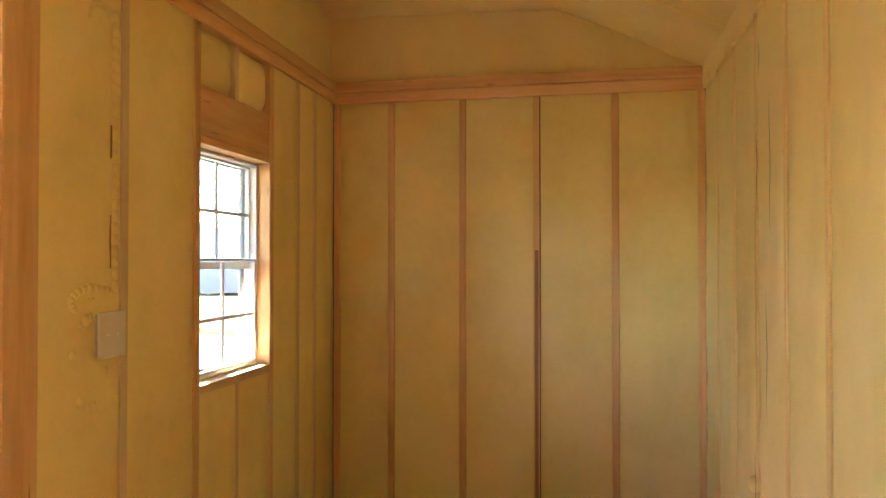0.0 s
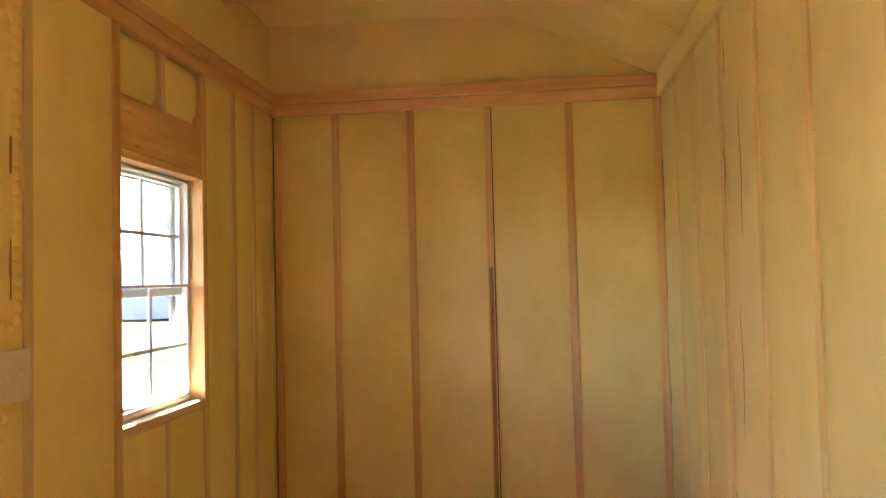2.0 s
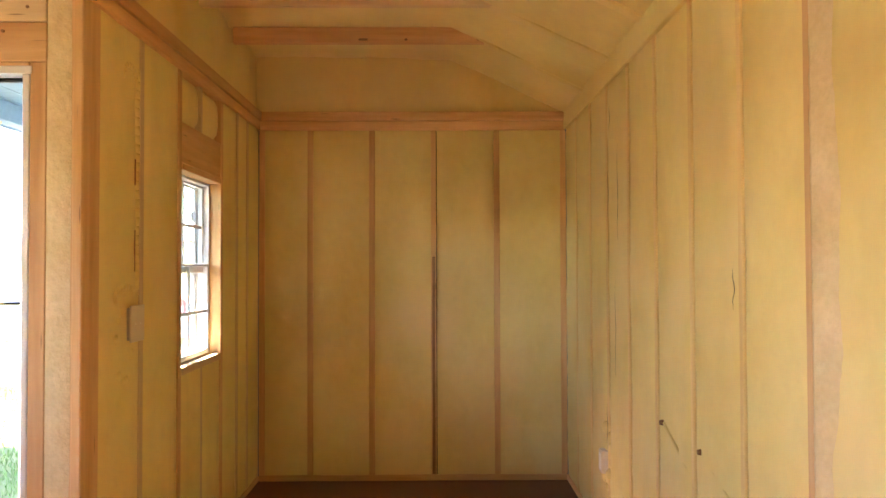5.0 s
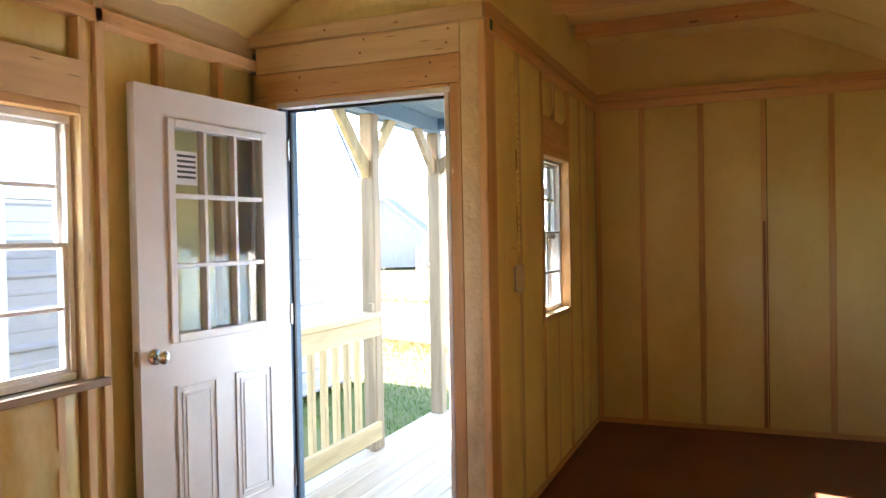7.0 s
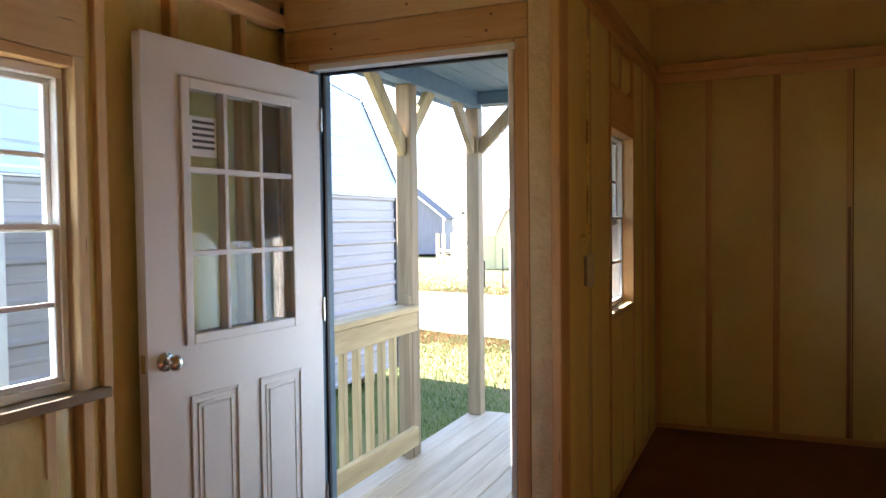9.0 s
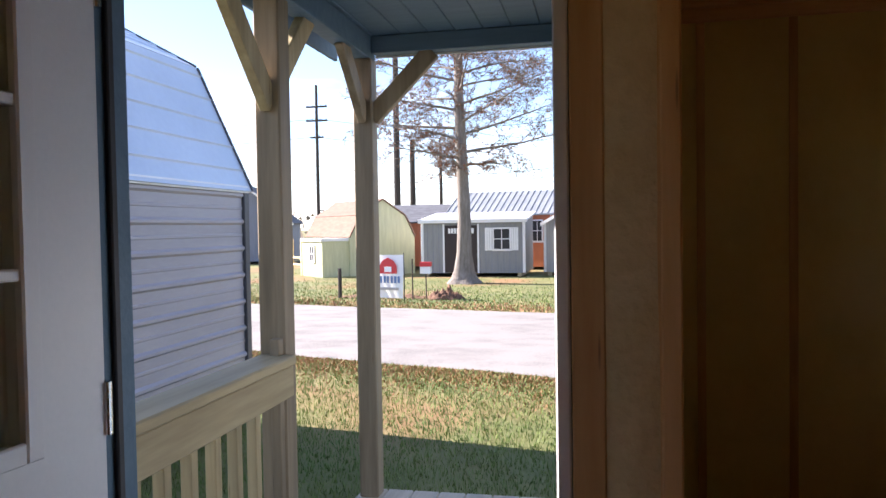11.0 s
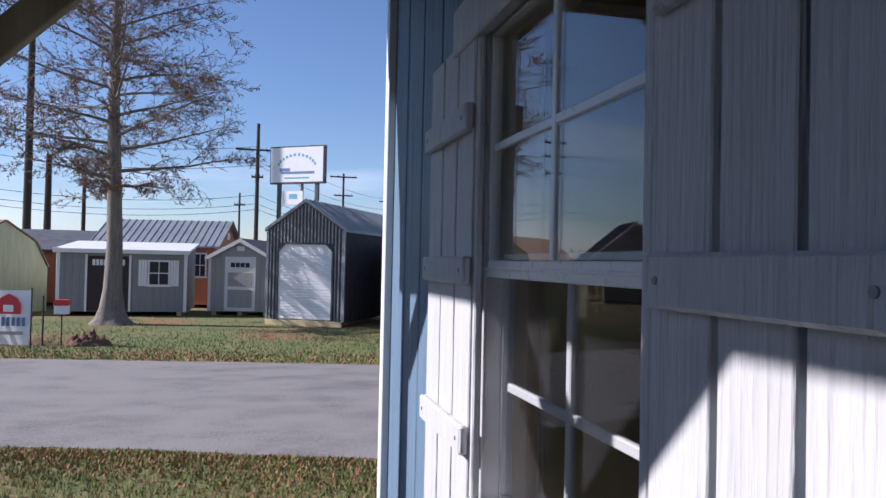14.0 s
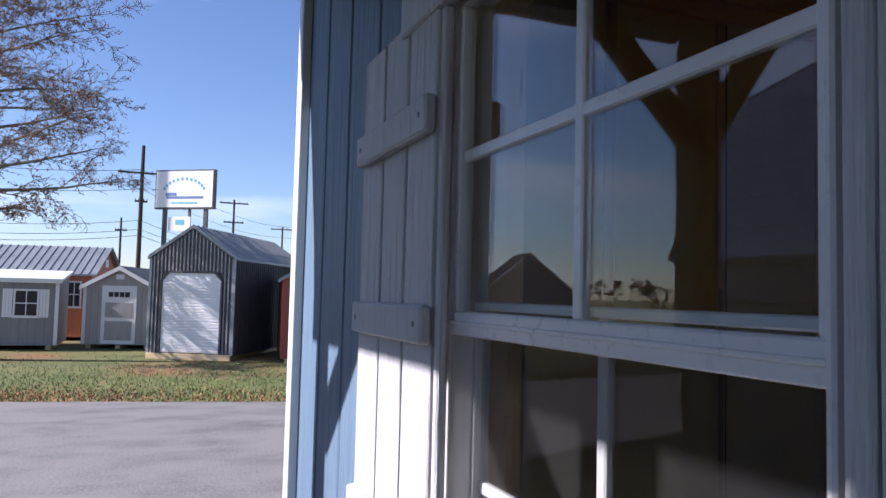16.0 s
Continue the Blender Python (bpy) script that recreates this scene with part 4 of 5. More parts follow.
def far_edge():
    x = rng.uniform(-18, 4)
    return x, road_far(x) + 0.05 + abs(rng.normal(0, 0.8))


tufts("grass", BLADE, 60000, near_lawn, 0.045, 0.004, "short green and straw-coloured grass", "grass")
tufts("grass", BLADE, 24000, far_lawn, 0.05, 0.009, "short green grass across the road", "grass")
tufts("leaf_litter", DRYLEAF, 12000, near_edge, 0.03, 0.012, "reddish dry leaves along the road edge", "leaves")
tufts("leaf_litter", DRYLEAF, 7000, far_edge, 0.04, 0.018, "reddish dry leaves on the far verge", "leaves")

# ---- neighbouring barn ----
barn = thing("lofted_barn", (-4.49, 1.67, GROUND), "lofted barn with pale ribbed metal siding and galvanised gambrel roof", "barn")
H = 2.05
gam = [(0, H), (-0.48, H + 1.05), (-1.52, H + 1.62), (-2.56, H + 1.05), (-3.04, H)]
bm = bmesh.new()
prism(bm, [(0, 0.12), *gam, (-3.04, 0.12)], 0, 4.81)
part("barn_wall", bm, METAL_W, barn)
for k in range(9):
    z = 0.15 + 0.229 * k
    bm = bmesh.new()
    prism(bm, [(0.0, z - 0.028), (0.02, z - 0.010), (0.02, z + 0.010), (0.0, z + 0.028)], 0.02, 4.79)
    part("siding_rib", bm, METAL_W, barn)
    if k < 8:
        bm = bmesh.new()
        prism(bm, [(0.0, z + 0.10), (0.006, z + 0.106), (0.006, z + 0.124), (0.0, z + 0.13)], 0.02, 4.79)
        part("siding_rib", bm, METAL_W, barn)
for (x0, z0), (x1, z1) in zip(gam, gam[1:]):
    n = Vector((z1 - z0, 0, -(x1 - x0))).normalized()
    n = n if n.z > 0 else -n
    d = Vector((x1 - x0, 0, z1 - z0)).normalized()
    p, q = Vector((x0, 0, z0)) - d * (0.05 if x0 == 0 else 0), Vector((x1, 0, z1)) + d * (0.05 if x1 < -3 else 0)
    bm = bmesh.new()
    prism(bm, [(p.x, p.z), (q.x, q.z), (q.x + n.x * 0.03, q.z + n.z * 0.03), (p.x + n.x * 0.03, p.z + n.z * 0.03)], -0.06, 4.87)
    slope = part("roof_slope", bm, METAL_R, barn)
    length = (q - p).length
    for k in range(int(length / 0.23)):
        c = p + d * (0.2 + 0.23 * k) + n * 0.03
        bm = bmesh.new()
        prism(bm, [(c.x - d.x * 0.012, c.z - d.z * 0.012), (c.x + d.x * 0.012, c.z + d.z * 0.012), (c.x + n.x * 0.012, c.z + n.z * 0.012)], -0.05, 4.86)
        part("roof_rib", bm, METAL_R, slope)
    for y in (-0.075, 4.86):
        bm = bmesh.new()
        prism(bm, [(p.x - n.x * 0.05, p.z - n.z * 0.05), (q.x - n.x * 0.05, q.z - n.z * 0.05), (q.x + n.x * 0.045, q.z + n.z * 0.045), (p.x + n.x * 0.045, p.z + n.z * 0.045)], y, y + 0.022)
        part("barge_board", bm, WHITE if y < 0 else CHARCOAL, barn)
box("corner_board", (-0.09, -0.025, 0.1), (0.025, 0.09, H), WHITE, barn)
box("corner_board", (-0.03, 4.76, 0.1), (0.03, 4.84, H), CHARCOAL, barn)
box("eave_trim", (-0.02, 0, H - 0.05), (0.035, 4.83, H + 0.01), WHITE, barn)
for k in range(12):
    z = 0.2 + 0.16 * k
    box("lap_board", (-2.95, -0.018, z), (-0.09, -0.001, z + 0.15), METAL_W, barn)
for y in (0.3, 2.3, 4.3):
    box("skid", (-2.9, y, -0.02), (-0.1, y + 0.15, 0.12), TREATED["x"], barn)


# ---- sheds across the road ----
def shed(name, m, w, d, h, peak, wall, roof_mat, label, ridge="x", trim=None, over=0.12, skids=True):
    """A shed with its front at local y = 0 from x = 0 to w, depth d; ridge along x or y, or 'mono'."""
    s = thing(name, m, label, "shed")
    b = 0.12 if skids else 0.0
    bm = bmesh.new()
    if ridge == "y":
        prism(bm, [(0, b), (w, b), (w, h), (w / 2, peak), (0, h)], 0, d)
    elif ridge == "x":
        prism(bm, [(0, b), (d, b), (d, h), (d / 2, peak), (0, h)], 0, w, "x")
    else:
        prism(bm, [(0, b), (d, b), (d, peak), (0, h)], 0, w, "x")
    part("wall", bm, wall, s)
    half = (w if ridge == "y" else d) / 2
    rise = (peak - h) / half if ridge != "mono" else (peak - h) / d
    t = 0.06
    for side in (0, 1) if ridge != "mono" else (0,):
        bm = bmesh.new()
        if ridge == "mono":
            o = [(-over, h - rise * over), (d + over, peak + rise * over)]
        elif side == 0:
            o = [(-over, h - rise * over), (half, peak)]
        else:
            o = [(2 * half + over, h - rise * over), (half, peak)]
        o = [(p, q + 0.004) for p, q in o]
        outline = o + [(o[1][0], o[1][1] + t), (o[0][0], o[0][1] + t)]
        if ridge == "y":
            prism(bm, outline, -over, d + over)
        else:
            prism(bm, outline, -over, w + over, "x")
        slope = part("roof", bm, roof_mat, s)
        if roof_mat in (STEEL,) :
            n = int(((d if ridge == "y" else w) + 2 * over) / 0.25)
            for k in range(n + 1):
                q = -over + k * 0.25
                bm = bmesh.new()
                a, c = o
                pts = [(a[0], a[1] + t), (c[0], c[1] + t), (c[0], c[1] + t + 0.03), (a[0], a[1] + t + 0.03)]
                prism(bm, pts, q, q + 0.03, "y" if ridge == "y" else "x")
                part("roof_rib", bm, roof_mat, slope)
    if trim:
        for x in (0, w):
            box("corner_board", (x - 0.07 if x else -0.02, -0.02, b), (x + 0.02 if x else 0.07, 0.05, h), trim, s)
        if ridge == "y":
            for sgn in (0, 1):
                bm = bmesh.new()
                x0, x1 = (0, w / 2) if not sgn else (w, w / 2)
                e = over if sgn else -over
                prism(bm, [(x0 + e, h - rise * over - 0.06), (x1, peak - 0.06), (x1, peak + 0.06), (x0 + e, h - rise * over + 0.06)], -over - 0.02, -over)
                part("barge_board", bm, trim, s)
        else:
            box("eave_board", (-over, -over - 0.02, h - rise * over - 0.05), (w + over, -over, h - rise * over + 0.07), trim, s)
    if skids:
        for x in (0.1, w / 2 - 0.07, w - 0.25):
            box("skid", (x, 0.02, -0.02), (x + 0.14, d - 0.02, 0.12), TREATED["y"], s)
    return s


def shed_window(s, x, z, w, h, shut=True, y=0.0):
    win = box("window", (x, y - 0.03, z), (x + w, y - 0.004, z + h), BLACK, s, "dark window with white frame")
    for lo, hi in (((x - 0.05, z - 0.05), (x, z + h + 0.05)), ((x + w, z - 0.05), (x + w + 0.05, z + h + 0.05)), ((x, z + h), (x + w, z + h + 0.05)), ((x - 0.07, z - 0.07), (x + w + 0.07, z)), ((x + w / 2 - 0.012, z), (x + w / 2 + 0.012, z + h)), ((x, z + h / 2 - 0.015), (x + w, z + h / 2 + 0.015))):
        box("window_frame", (lo[0], y - 0.045, lo[1]), (hi[0], y - 0.008, hi[1]), WHITE, win)
    if shut:
        for a in (x - 0.30, x + w + 0.06):
            box("shutter", (a, y - 0.04, z - 0.05), (a + 0.23, y - 0.004, z + h + 0.05), WHITE, s)
            for k in (1, 2):
                box("shutter_gap", (a + k * 0.077 - 0.004, y - 0.042, z - 0.04), (a + k * 0.077 + 0.004, y - 0.0395, z + h + 0.04), GREYL, s)


def grooves(s, w, z0, z1, material, step=0.2, y=0.0):
    k = 1
    while k * step < w - 0.05:
        box("groove_strip", (k * step - 0.006, y - 0.004, z0), (k * step + 0.006, y + 0.002, z1), material, s, bevel=0)
        k += 1


studio = shed("studio_shed", pose(-7.40, 25.3, GROUND, 0, 0, -1), 3.50, 2.6, 1.86, 2.12, GREY, WHITE, "grey studio shed with white trim and dark brown door", "mono", WHITE, 0.1)
grooves(studio, 3.5, 0.12, 1.80, NAVY)
box("door", (0.80, -0.03, 0.14), (1.92, -0.003, 1.72), DKBROWN, studio, "dark brown double door")
for x in (0.74, 1.92):
    box("door_trim", (x, -0.04, 0.12), (x + 0.06, -0.002, 1.76), WHITE, studio)
box("door_gap", (1.355, -0.034, 0.14), (1.365, -0.03, 1.72), BLACK, studio)
for k in range(4):
    box("door_light", (0.93 + 0.10 * k, -0.036, 1.45), (1.01 + 0.10 * k, -0.03, 1.62), WHITE, studio, "small pale door light")
    box("door_light", (1.42 + 0.10 * k, -0.036, 1.45), (1.50 + 0.10 * k, -0.03, 1.62), WHITE, studio, "small pale door light")
shed_window(studio, 2.48, 0.92, 0.52, 0.66)
bm = bmesh.new()
prism(bm, [(-0.1, 1.84), (0.02, 1.84), (0.02, 1.94), (-0.1, 1.94)], -0.1, 2.7)
part("side_trim", bm, WHITE, studio)
# white sheet over the grey side: its sunlight is put into the colour
box("side_wall", (-0.025, -0.01, 0.12), (-0.002, 2.6, 1.85), WHITE, studio, "grey shed's side wall, whitened to stand for full sun")

gshed = shed("garden_shed", pose(-3.30, 25.8, GROUND, 0, 0, -17), 1.95, 2.8, 1.75, 2.28, GREYL, SLATE, "grey garden shed with white trim and arched-panel door", "y", WHITE, 0.1)
grooves(gshed, 1.95, 0.12, 1.75, GREY)
box("door", (0.50, -0.03, 0.14), (1.45, -0.003, 1.78), WHITE, gshed, "white framed shed door")
for lo, hi in (((0.60, 0.24), (1.35, 0.78)), ((0.60, 0.88), (1.35, 1.30))):
    box("door_panel", (lo[0], -0.036, lo[1]), (hi[0], -0.030, hi[1]), GREYL, gshed)
for k in range(4):
    box("door_light", (0.68 + 0.15 * k, -0.036, 1.46), (0.81 + 0.15 * k, -0.030, 1.60), BLACK, gshed)
box("gable_vent", (0.86, -0.03, 1.96), (1.09, -0.002, 2.10), WHITE, gshed)

GW, GH, GP = 2.2, 2.5, 3.25
garage = shed("metal_garage", pose(-1.62, 22.5, GROUND, 0, 0, -28), GW, 6.0, GH, GP, CHARCOAL, STEEL, "charcoal metal garage with white roll-up door", "y", None, 0.06)
# front ribs coloured paler than the charcoal wall, as a painted glancing-sun highlight
for k in range(23):
    x = 0.01 + k * 0.097
    top = GH + (GP - GH) * (1 - abs(x - GW / 2) / (GW / 2))
    lowz = 0.12 if x < 0.32 or x > 1.88 else 2.16
    box("wall_rib", (x - 0.02, -0.03, lowz), (x + 0.02, -0.001, top - 0.03), GREY, garage)
for k in range(40):
    box("wall_rib", (GW + 0.001, 0.1 + k * 0.15, 0.12), (GW + 0.025, 0.14 + k * 0.15, GH - 0.05), CHARCOAL, garage)
bm = bmesh.new()
prism(bm, [(0.34, 0.16), (1.86, 0.16), (1.86, 1.93), (1.68, 2.13), (0.52, 2.13), (0.34, 1.93)], -0.02, -0.002)
rolldoor = part("roll_up_door", bm, WHITE, garage, "white slatted roll-up door")
for k in range(23):
    z = 0.18 + 0.075 * k
    box("door_slat", (0.35, -0.034, z), (1.85, -0.0205, z + 0.060), WHITE, rolldoor, bevel=0.010)
for a, b in (((0.32, 0.12), (0.32, 1.95)), ((0.32, 1.95), (0.51, 2.16)), ((0.51, 2.16), (1.69, 2.16)), ((1.69, 2.16), (1.88, 1.95)), ((1.88, 1.95), (1.88, 0.12))):
    bm = bmesh.new()
    beam(bm, (a[0], -0.03, a[1]), (b[0], -0.03, b[1]), 0.05, 0.05, (0, 1, 0))
    part("door_trim", bm, CHARCOAL, garage)
for x in (-0.02, GW - 0.05):
    box("corner_trim", (x, -0.034, 0.12), (x + 0.07, 0.03, GH), STEEL, garage, "pale metal corner trim")
box("base_timber", (0.02, -0.10, 0.0), (GW - 0.02, -0.036, 0.14), PALE["x"], garage, "pale base timber")

redshed = shed("barn_red_shed", pose(1.35, 20.6, GROUND, 0, 0, -8), 3.0, 3.5, 2.0, 2.9, BRICKRED, STEEL, "barn red shed beside the garage", "y", None, 0.08)
grooves(redshed, 3.0, 0.12, 2.0, DKBROWN)
cabin = shed("terracotta_cabin", pose(-7.35, 29.9, GROUND, 0, 0, -14), 4.2, 2.8, 2.15, 3.0, ORANGE, STEEL, "terracotta cabin with grey metal roof", "x", None, 0.15)
shed_window(cabin, 3.5, 1.1, 0.35, 0.75, False)
box("gable_vent", (4.2, 1.25, 2.4), (4.23, 1.55, 2.65), WHITE, cabin)
ored = shed("orange_shed", pose(-9.9, 29.6, GROUND, 0, 0, 0), 2.9, 3.0, 1.9, 2.55, ORANGE, SLATE, "orange shed with dark shingle roof", "x", None, 0.15)

# pale green barn with brown roof and a low porch side
gb = thing("green_barn", pose(-11.52, 26.98, GROUND, 0, 0, -46), "pale green gambrel barn with brown shingle roof", "barn")
prof_g = [(0.0, 0.0), (0.0, 1.35), (0.4, 2.1), (1.3, 2.68), (2.2, 2.1), (2.6, 1.35), (2.6, 0.0)]
bm = bmesh.new()
prism(bm, prof_g, -1.7, 2.2, "x")
part("wall", bm, SAGE, gb)
for (p, q), (r, t) in zip(prof_g[1:5], prof_g[2:6]):
    n = Vector((-(t - q), r - p)).normalized()
    bm = bmesh.new()
    prism(bm, [(p, q), (r, t), (r + n.x * 0.05, t + n.y * 0.05), (p + n.x * 0.05, q + n.y * 0.05)], -1.75, 2.25, "x")
    part("roof", bm, SHINGLE, gb)
bm = bmesh.new()
prism(bm, [(-1.0, 0.0), (0, 0.0), (0, 1.34), (-1.0, 1.24)], 0.3, 2.1, "x")
part("porch_wall", bm, SAGE, gb)
box("porch_eave", (0.25, -1.06, 1.24), (2.15, 0.0, 1.34), WHITE, gb)
shed_window(gb, 1.1, 0.55, 0.35, 0.5, False, -1.0)
for x in (-1.6, -0.9, 0.1):
    box("porch_post", (x, -1.0, 0), (x + 0.1, -0.9, 1.3), PALE["z"], gb)
for z in (0.35, 0.6):
    box("porch_rail", (-1.6, -0.98, z), (0.2, -0.93, z + 0.06), PALE["x"], gb)

bshed = shed("slate_blue_shed", pose(-20.6, 34.0, GROUND, 0, 0, 15), 4.4, 3.6, 2.05, 3.85, NAVY, SLATE, "slate blue shed with white trim and dark roof", "y", WHITE, 0.15)

# ---- tall bare tree ----
random.seed(21)
tree = thing("bald_cypress", (-5.45, 22.3, GROUND), "tall nearly bare cypress with a flared trunk and rusty leaf remnants", "tree")
tbm = bmesh.new()
levels = [(0.0, 0.52), (0.15, 0.38), (0.4, 0.29), (0.9, 0.23), (2.0, 0.19), (3.8, 0.17), (5.5, 0.145), (7.5, 0.115), (9.5, 0.08), (11.5, 0.045), (13.0, 0.012)]


def trunk_at(z):
    return Vector((0.06 * math.sin(z * 0.7), 0.05 * math.sin(z * 0.9 + 1), z))


vs, fs = [], []
S = 14
for i, (z, r) in enumerate(levels):
    for k in range(S):
        a = 2 * math.pi * k / S
        rr = r * (1 + (0.22 * math.sin(5 * a) if z < 0.5 else 0.05 * math.sin(3 * a + z)))
        vs.append(trunk_at(z) + Vector((rr * math.cos(a), rr * math.sin(a), 0)))
    if i:
        for k in range(S):
            a, b = (i - 1) * S + k, (i - 1) * S + (k + 1) % S
            fs.append((a, b, b + S, a + S))
data("trunk", vs, fs, BARK, tree, smooth=True)
limb_v, limb_f, leaf_v, leaf_f = [], [], [], []


def twig(a, b, r1, r2, sides=4):
    n = len(limb_v)
    d = (b - a).normalized()
    x = d.orthogonal().normalized()
    y = d.cross(x)
    for p, r in ((a, r1), (b, r2)):
        for k in range(sides):
            t = 2 * math.pi * k / sides
            limb_v.append(p + x * (r * math.cos(t)) + y * (r * math.sin(t)))
    for k in range(sides):
        limb_f.append((n + k, n + (k + 1) % sides, n + sides + (k + 1) % sides, n + sides + k))


def leaf(p):
    n = len(leaf_v)
    d = Vector((random.uniform(-1, 1), random.uniform(-1, 1), random.uniform(-1.6, 0.2))).normalized() * random.uniform(0.025, 0.06)
    w = d.orthogonal().normalized() * random.uniform(0.012, 0.024)
    leaf_v.extend((p, p + d * 0.5 + w, p + d, p + d * 0.5 - w))
    leaf_f.append((n, n + 1, n + 2, n + 3))


def branch(start, way, length, radius, depth):
    steps = 5 if depth < 2 else 3
    p, d = start, way.normalized()
    for k in range(steps):
        d = (d + Vector((random.uniform(-0.12, 0.12), random.uniform(-0.12, 0.12), random.uniform(-0.10, 0.10)))).normalized()
        q = p + d * (length / steps)
        r1, r2 = radius * (1 - 0.8 * k / steps), radius * (1 - 0.8 * (k + 1) / steps)
        twig(p, q, max(r1, 0.006), max(r2, 0.0045), 6 if depth == 0 else 3)
        if depth < 3:
            for _ in range((2, 2, 2)[depth] if k or depth else 1):
                side = d.orthogonal()
                side = Matrix.Rotation(random.uniform(0, 6.28), 3, d) @ side
                side.z = side.z * 0.6 + 0.08
                branch(p.lerp(q, random.random()), d * 0.75 + side * 0.75, length * random.uniform(0.26, 0.46), r2 * 0.5, depth + 1)
        if depth >= 2:
            for _ in range(2):
                if random.random() < 0.16:
                    leaf(p.lerp(q, random.random()))
        p = q


ang = 0.0
z = 3.15
while z < 12.7:
    ang += 2.4 + random.uniform(-0.5, 0.5)
    rise = (z - 2.9) / 10
    reach = (2.1 + 1.9 * min(1, rise / 0.2)) * (1 - max(0, rise - 0.2) / 0.95) * random.uniform(0.7, 1.05)
    branch(trunk_at(z), Vector((math.cos(ang), math.sin(ang), 0.12 + 0.5 * rise)), reach, 0.045 * (1 - rise) + 0.010, 0)
    z += 0.175
crown = data("crown", limb_v, limb_f, BARK, tree, "bare grey branches and twigs")
data("foliage", leaf_v, leaf_f, LEAF, crown, "sparse rusty leaves")

# ---- utility poles, wires, billboard ----
def pole(x, y, h, arms, r=0.15):
    p = thing("utility_pole", (x, y, GROUND), "dark timber utility pole with crossarms", "utility pole", "utility poles")
    bm = bmesh.new()
    rod(bm, (0, 0, -0.1), (0, 0, h), r, r * 0.65, 12)
    part("pole", bm, POLE, p)
    for z, w in arms:
        arm = box("crossarm", (-w / 2, -0.06, z), (w / 2, 0.06, z + 0.12), POLE, p)
        for t in (-0.45, -0.2, 0.2, 0.45):
            bm = bmesh.new()
            rod(bm, (t * w, 0, z + 0.12), (t * w, 0, z + 0.26), 0.035, 0.025, 8)
            part("insulator", bm, NAVY, arm)
    return p


pole(-2.05, 56, 11.2, ((9.3, 3.0), (7.4, 0.8)), 0.17)
pole(-21.4, 52, 12.0, ((10.4, 1.6), (9.4, 1.6), (8.2, 1.0)), 0.15)
pole(-13.3, 44, 17, (), 0.22)
pole(-12.6, 45, 7.0, (), 0.22)
pole(-12.95, 55, 7.8, ((6.6, 0.7),), 0.16)
pole(-3.55, 70, 7.5, ((6.4, 0.9),), 0.12)
pole(6.0, 75, 10.2, ((9.8, 2.6), (8.0, 1.8)), 0.14)
pole(14.0, 95, 9.6, ((9.2, 2.8),), 0.15)
wires = thing("power_lines", (-2.05, 56, GROUND), "black power lines sagging between the poles", "cable")
for z, (a, b) in [(h, e) for h in (9.6, 8.3, 6.2, 5.6, 5.2) for e in ((Vector((-21.4, 52, 0)), Vector((-2.05, 56, 0))), (Vector((-2.05, 56, 0)), Vector((14, 95, 0))), (Vector((-21.4, 52, 0)), Vector((-70, 48, 0))), (Vector((14, 95, 0)), Vector((60, 100, 0))))]:
    pts = []
    for k in range(17):
        t = k / 16
        p = a.lerp(b, t) - Vector((-2.05, 56, 0))
        p.z = z - 4 * t * (1 - t) * 0.8
        pts.append(p)
    side = (b - a).cross(Vector((0, 0, 1))).normalized() * 0.016
    vs, fs = [], []
    for k, p in enumerate(pts):
        vs += [p + side, p + Vector((0, 0, 0.016)), p - side, p - Vector((0, 0, 0.016))]
        if k:
            for q in range(4):
                fs.append((4 * k - 4 + q, 4 * k - 4 + (q + 1) % 4, 4 * k + (q + 1) % 4, 4 * k + q))
    data("wire", vs, fs, BLACK, wires)

sign = thing("billboard", pose(-1.30, 42, GROUND, 0, 0, -36) @ Matrix.Diagonal((1.22, 1, 1, 1)), "white roadside billboard on two dark posts, lettering worn pale", "sign")
box("sign_panel", (0, -0.12, 5.62), (2.66, 0.12, 7.55), CHARCOAL, sign)
face = box("sign_face", (0.05, -0.14, 5.70), (2.61, -0.122, 7.48), WHITE, sign)
for k in range(12):
    a = math.pi * (0.12 + 0.76 * k / 11)
    box("letter_bar", (1.33 - 0.95 * math.cos(a) - 0.05, -0.15, 6.35 + 0.75 * math.sin(a) - 0.07), (1.33 - 0.95 * math.cos(a) + 0.05, -0.141, 6.35 + 0.75 * math.sin(a) + 0.07), AQUA, face)
box("letter_bar", (0.55, -0.15, 6.12), (2.2, -0.141, 6.24), INK, face)
box("letter_bar", (0.75, -0.15, 5.88), (1.95, -0.141, 5.95), AQUA, face)
box("letter_bar", (0.5, -0.15, 6.26), (1.0, -0.141, 6.42), INK, face)
for x in (0.35, 2.2):
    box("sign_post", (x, -0.07, -0.1), (x + 0.16, 0.07, 5.62), CHARCOAL, sign)
box("sign_post", (1.5, -0.05, 4.4), (1.6, 0.05, 5.62), CHARCOAL, sign)
low = box("lower_panel", (0.62, -0.06, 4.55), (1.62, 0.02, 5.25), WHITE, sign, "small lower sign panel")
box("letter_bar", (0.95, -0.07, 4.85), (1.35, -0.061, 5.1), AQUA, low)

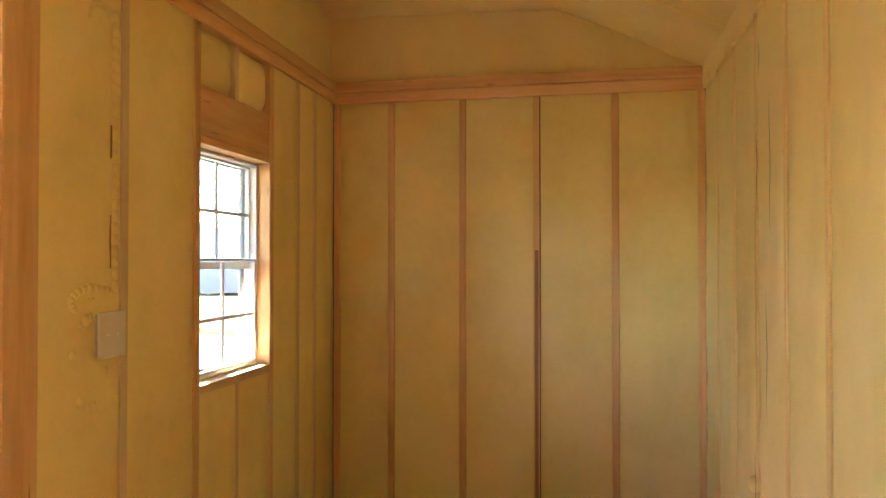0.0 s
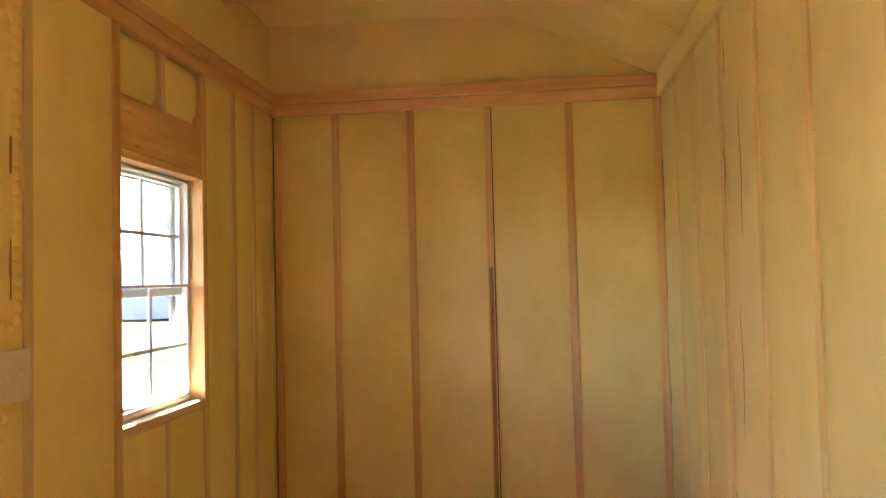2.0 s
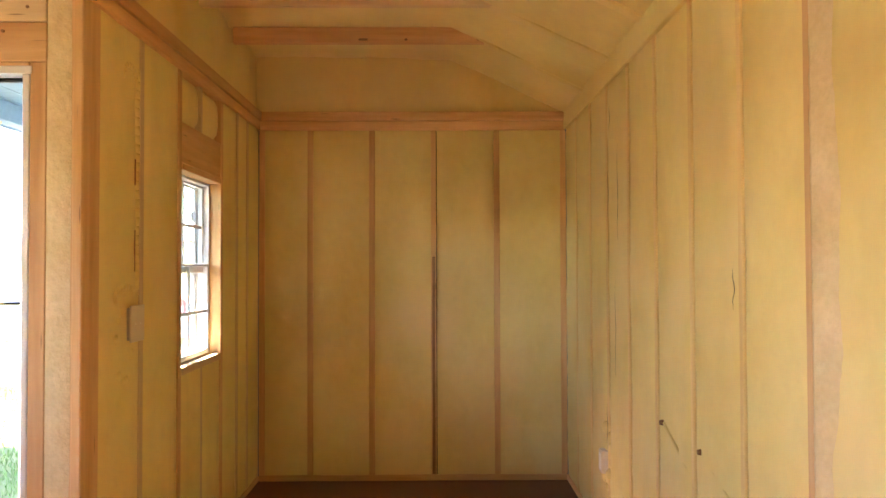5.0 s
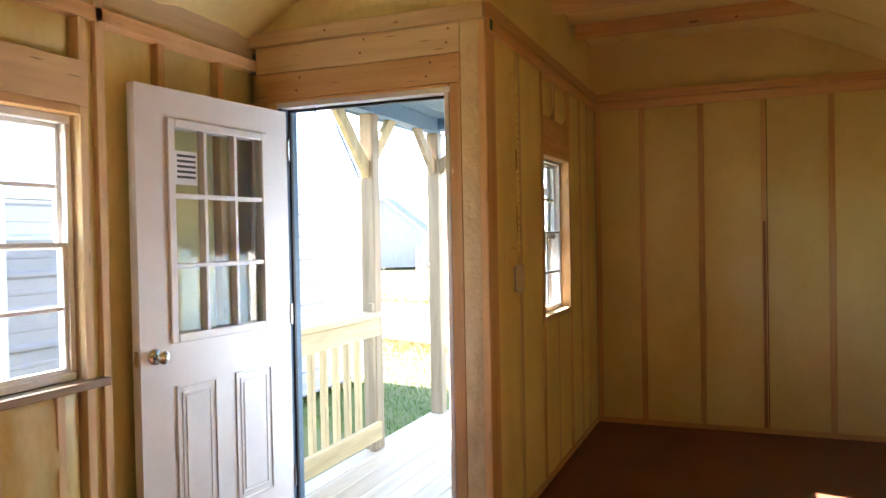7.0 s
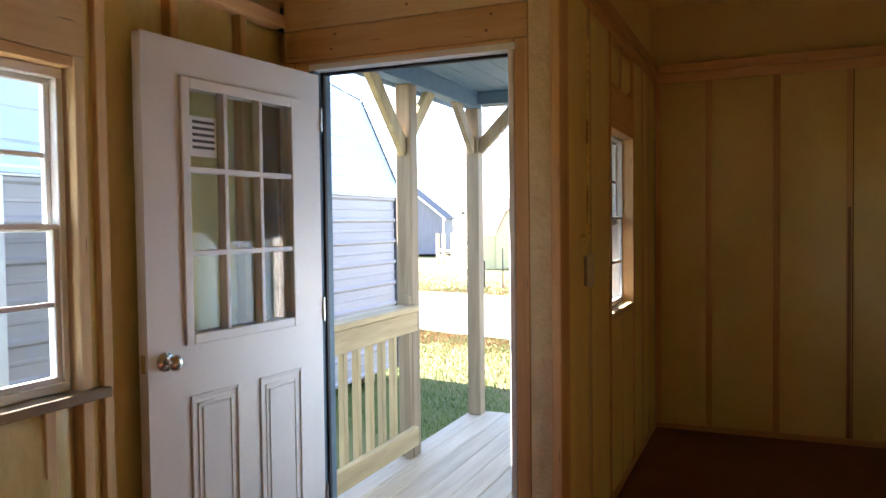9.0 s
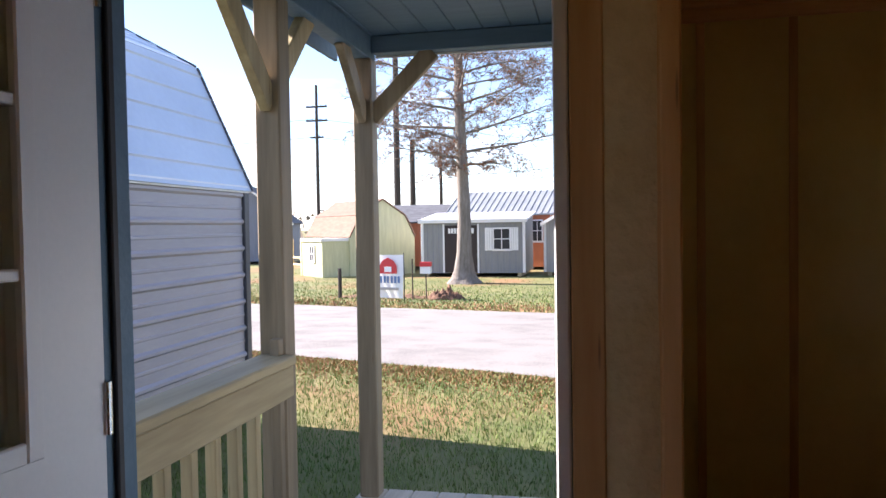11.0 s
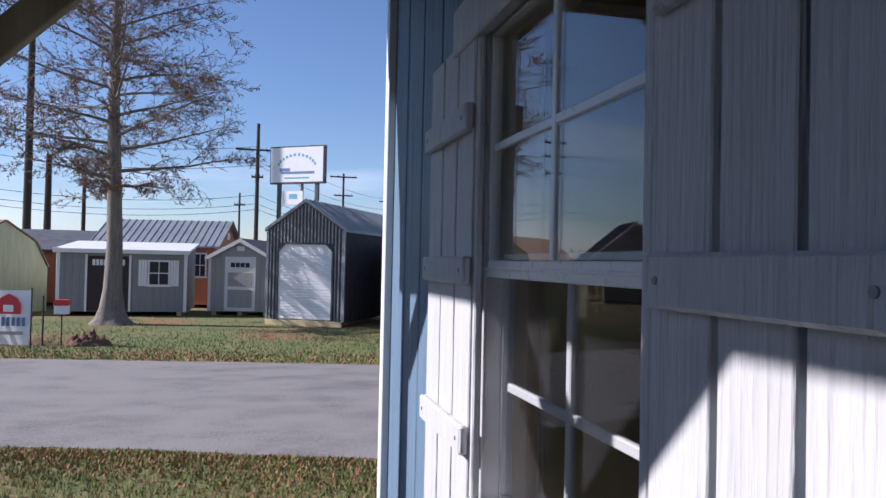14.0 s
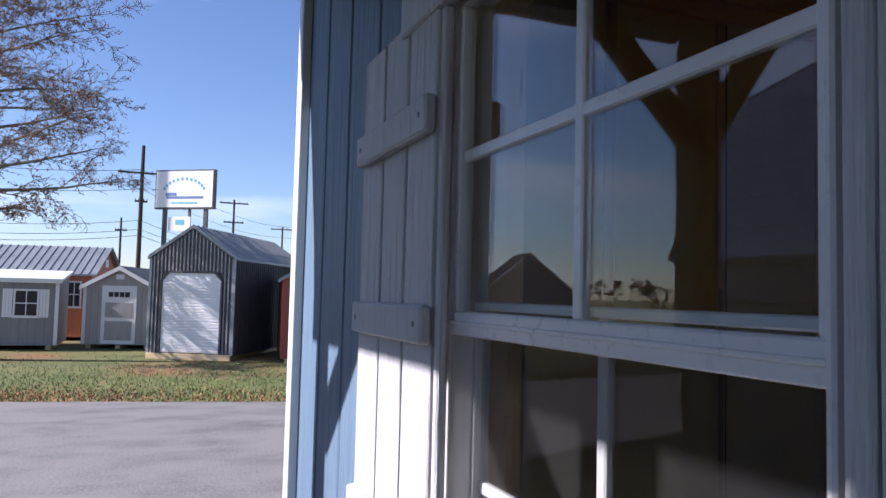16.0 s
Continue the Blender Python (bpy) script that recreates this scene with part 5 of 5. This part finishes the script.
# ---- verge: banner, stakes, red box, soil heap ----
banner = thing("yard_banner", pose(-6.62, 17.3, GROUND, 0, 0, -10), "white yard banner with a red barn emblem and blue lettering bars", "banner")
NB = 14
vs, fs = [], []
for j in range(NB + 1):
    for i in range(9):
        u, v = i / 8, j / NB
        vs.append((0.72 * u - (0.05 * math.sin(v * 7) if i == 0 else 0), 0.04 * math.sin(u * 5 + v * 3), 0.05 + 1.0 * v))
for j in range(NB):
    for i in range(8):
        k = j * 9 + i
        fs.append((k, k + 1, k + 10, k + 9))
cloth = data("cloth", vs, fs, WHITE, banner, smooth=True)
bm = bmesh.new()
prism(bm, [(0.14, 0.62), (0.58, 0.62), (0.58, 0.80), (0.50, 0.92), (0.36, 0.99), (0.22, 0.92), (0.14, 0.80)], -0.062, -0.052)
part("emblem", bm, RED, banner, "red barn emblem")
box("emblem_door", (0.27, -0.068, 0.66), (0.45, -0.063, 0.78), WHITE, banner)
for k in range(7):
    box("letter_bar", (0.06 + 0.09 * k, -0.06, 0.40), (0.115 + 0.09 * k, -0.05, 0.56), INK, banner)
box("letter_bar", (0.08, -0.06, 0.24), (0.62, -0.05, 0.30), GREYL, banner)
for x in (-0.03, 0.74):
    bm = bmesh.new()
    rod(bm, (x, 0, -0.05), (x, 0, 1.1), 0.014, 0.012, 8)
    part("stake", bm, BLACK, banner)
for x, y, h, r in ((-7.6, 17.6, 0.72, 0.05), (-7.1, 17.7, 1.05, 0.02), (-5.75, 17.4, 0.95, 0.018)):
    bm = bmesh.new()
    rod(bm, (0, 0, -0.05), (0, 0, h), r, r * 0.9, 8)
    tagged(part("stake", bm, POLE), "dark stake in the road verge", "stake", "verge stakes").location = (x, y, GROUND)
mb = thing("red_box_on_stake", (-5.45, 17.5, GROUND), "small red and white box on a thin stake", "box")
bm = bmesh.new()
rod(bm, (0, 0, -0.05), (0, 0, 0.6), 0.014, 0.014, 8)
part("stake", bm, POLE, mb)
box("box_body", (-0.12, -0.08, 0.60), (0.12, 0.08, 0.76), WHITE, mb)
box("lid", (-0.13, -0.09, 0.765), (0.13, 0.09, 0.87), RED, mb, "red lid")
for cx, cy, w, d, h, label in ((-5.0, 17.6, 0.45, 0.35, 0.22, "small mound of dark turned soil and roots"), (-6.7, 17.95, 1.3, 0.3, 0.07, "low strip of reddish soil on the verge"), (-5.55, 17.75, 0.5, 0.25, 0.06, "low strip of reddish soil on the verge")):
    vs, fs, N = [], [], 36
    for j in range(N + 1):
        for i in range(N + 1):
            u, v = i / N * 2 - 1, j / N * 2 - 1
            r = max(0, 1 - u * u - v * v)
            q = Vector((u * 4 + cx, v * 4, 2.0))
            vs.append((u * w, v * d, -0.02 + r ** 0.6 * h * (0.75 + 0.9 * noise.noise(q) + 0.6 * noise.noise(q * 3)) if r > 0 else -0.02))
    for j in range(N):
        for i in range(N):
            k = j * (N + 1) + i
            fs.append((k, k + 1, k + N + 2, k + N + 1))
    tagged(data("soil_mound", vs, fs, DIRT, smooth=True), label, "soil").location = (cx, cy, GROUND)

# ---- far woods ----
random.seed(4)
fv, ff = [], []
for k in range(5200):
    a = random.uniform(-1.75, 1.9)
    d = random.uniform(110, 170)
    x, y = d * math.sin(a), d * math.cos(a)
    top = 4.2 + 2.0 * noise.noise(Vector((a * 14, 0, 0))) + 1.3 * noise.noise(Vector((a * 47, 3, 0)))
    z = GROUND + max(0.2, top * random.random() ** 0.6)
    s = random.uniform(0.4, 1.3)
    n = len(fv)
    for _ in range(3):
        v = Vector((random.uniform(-1, 1), random.uniform(-1, 1), random.uniform(-1, 1))) * s
        fv.append((x + v.x, y + v.y, max(GROUND, z + v.z)))
    ff.append((n, n + 1, n + 2))
tagged(data("far_woods", fv, ff, FARWOOD), "hazy brown tree line on the horizon", "woods", kind="stuff")
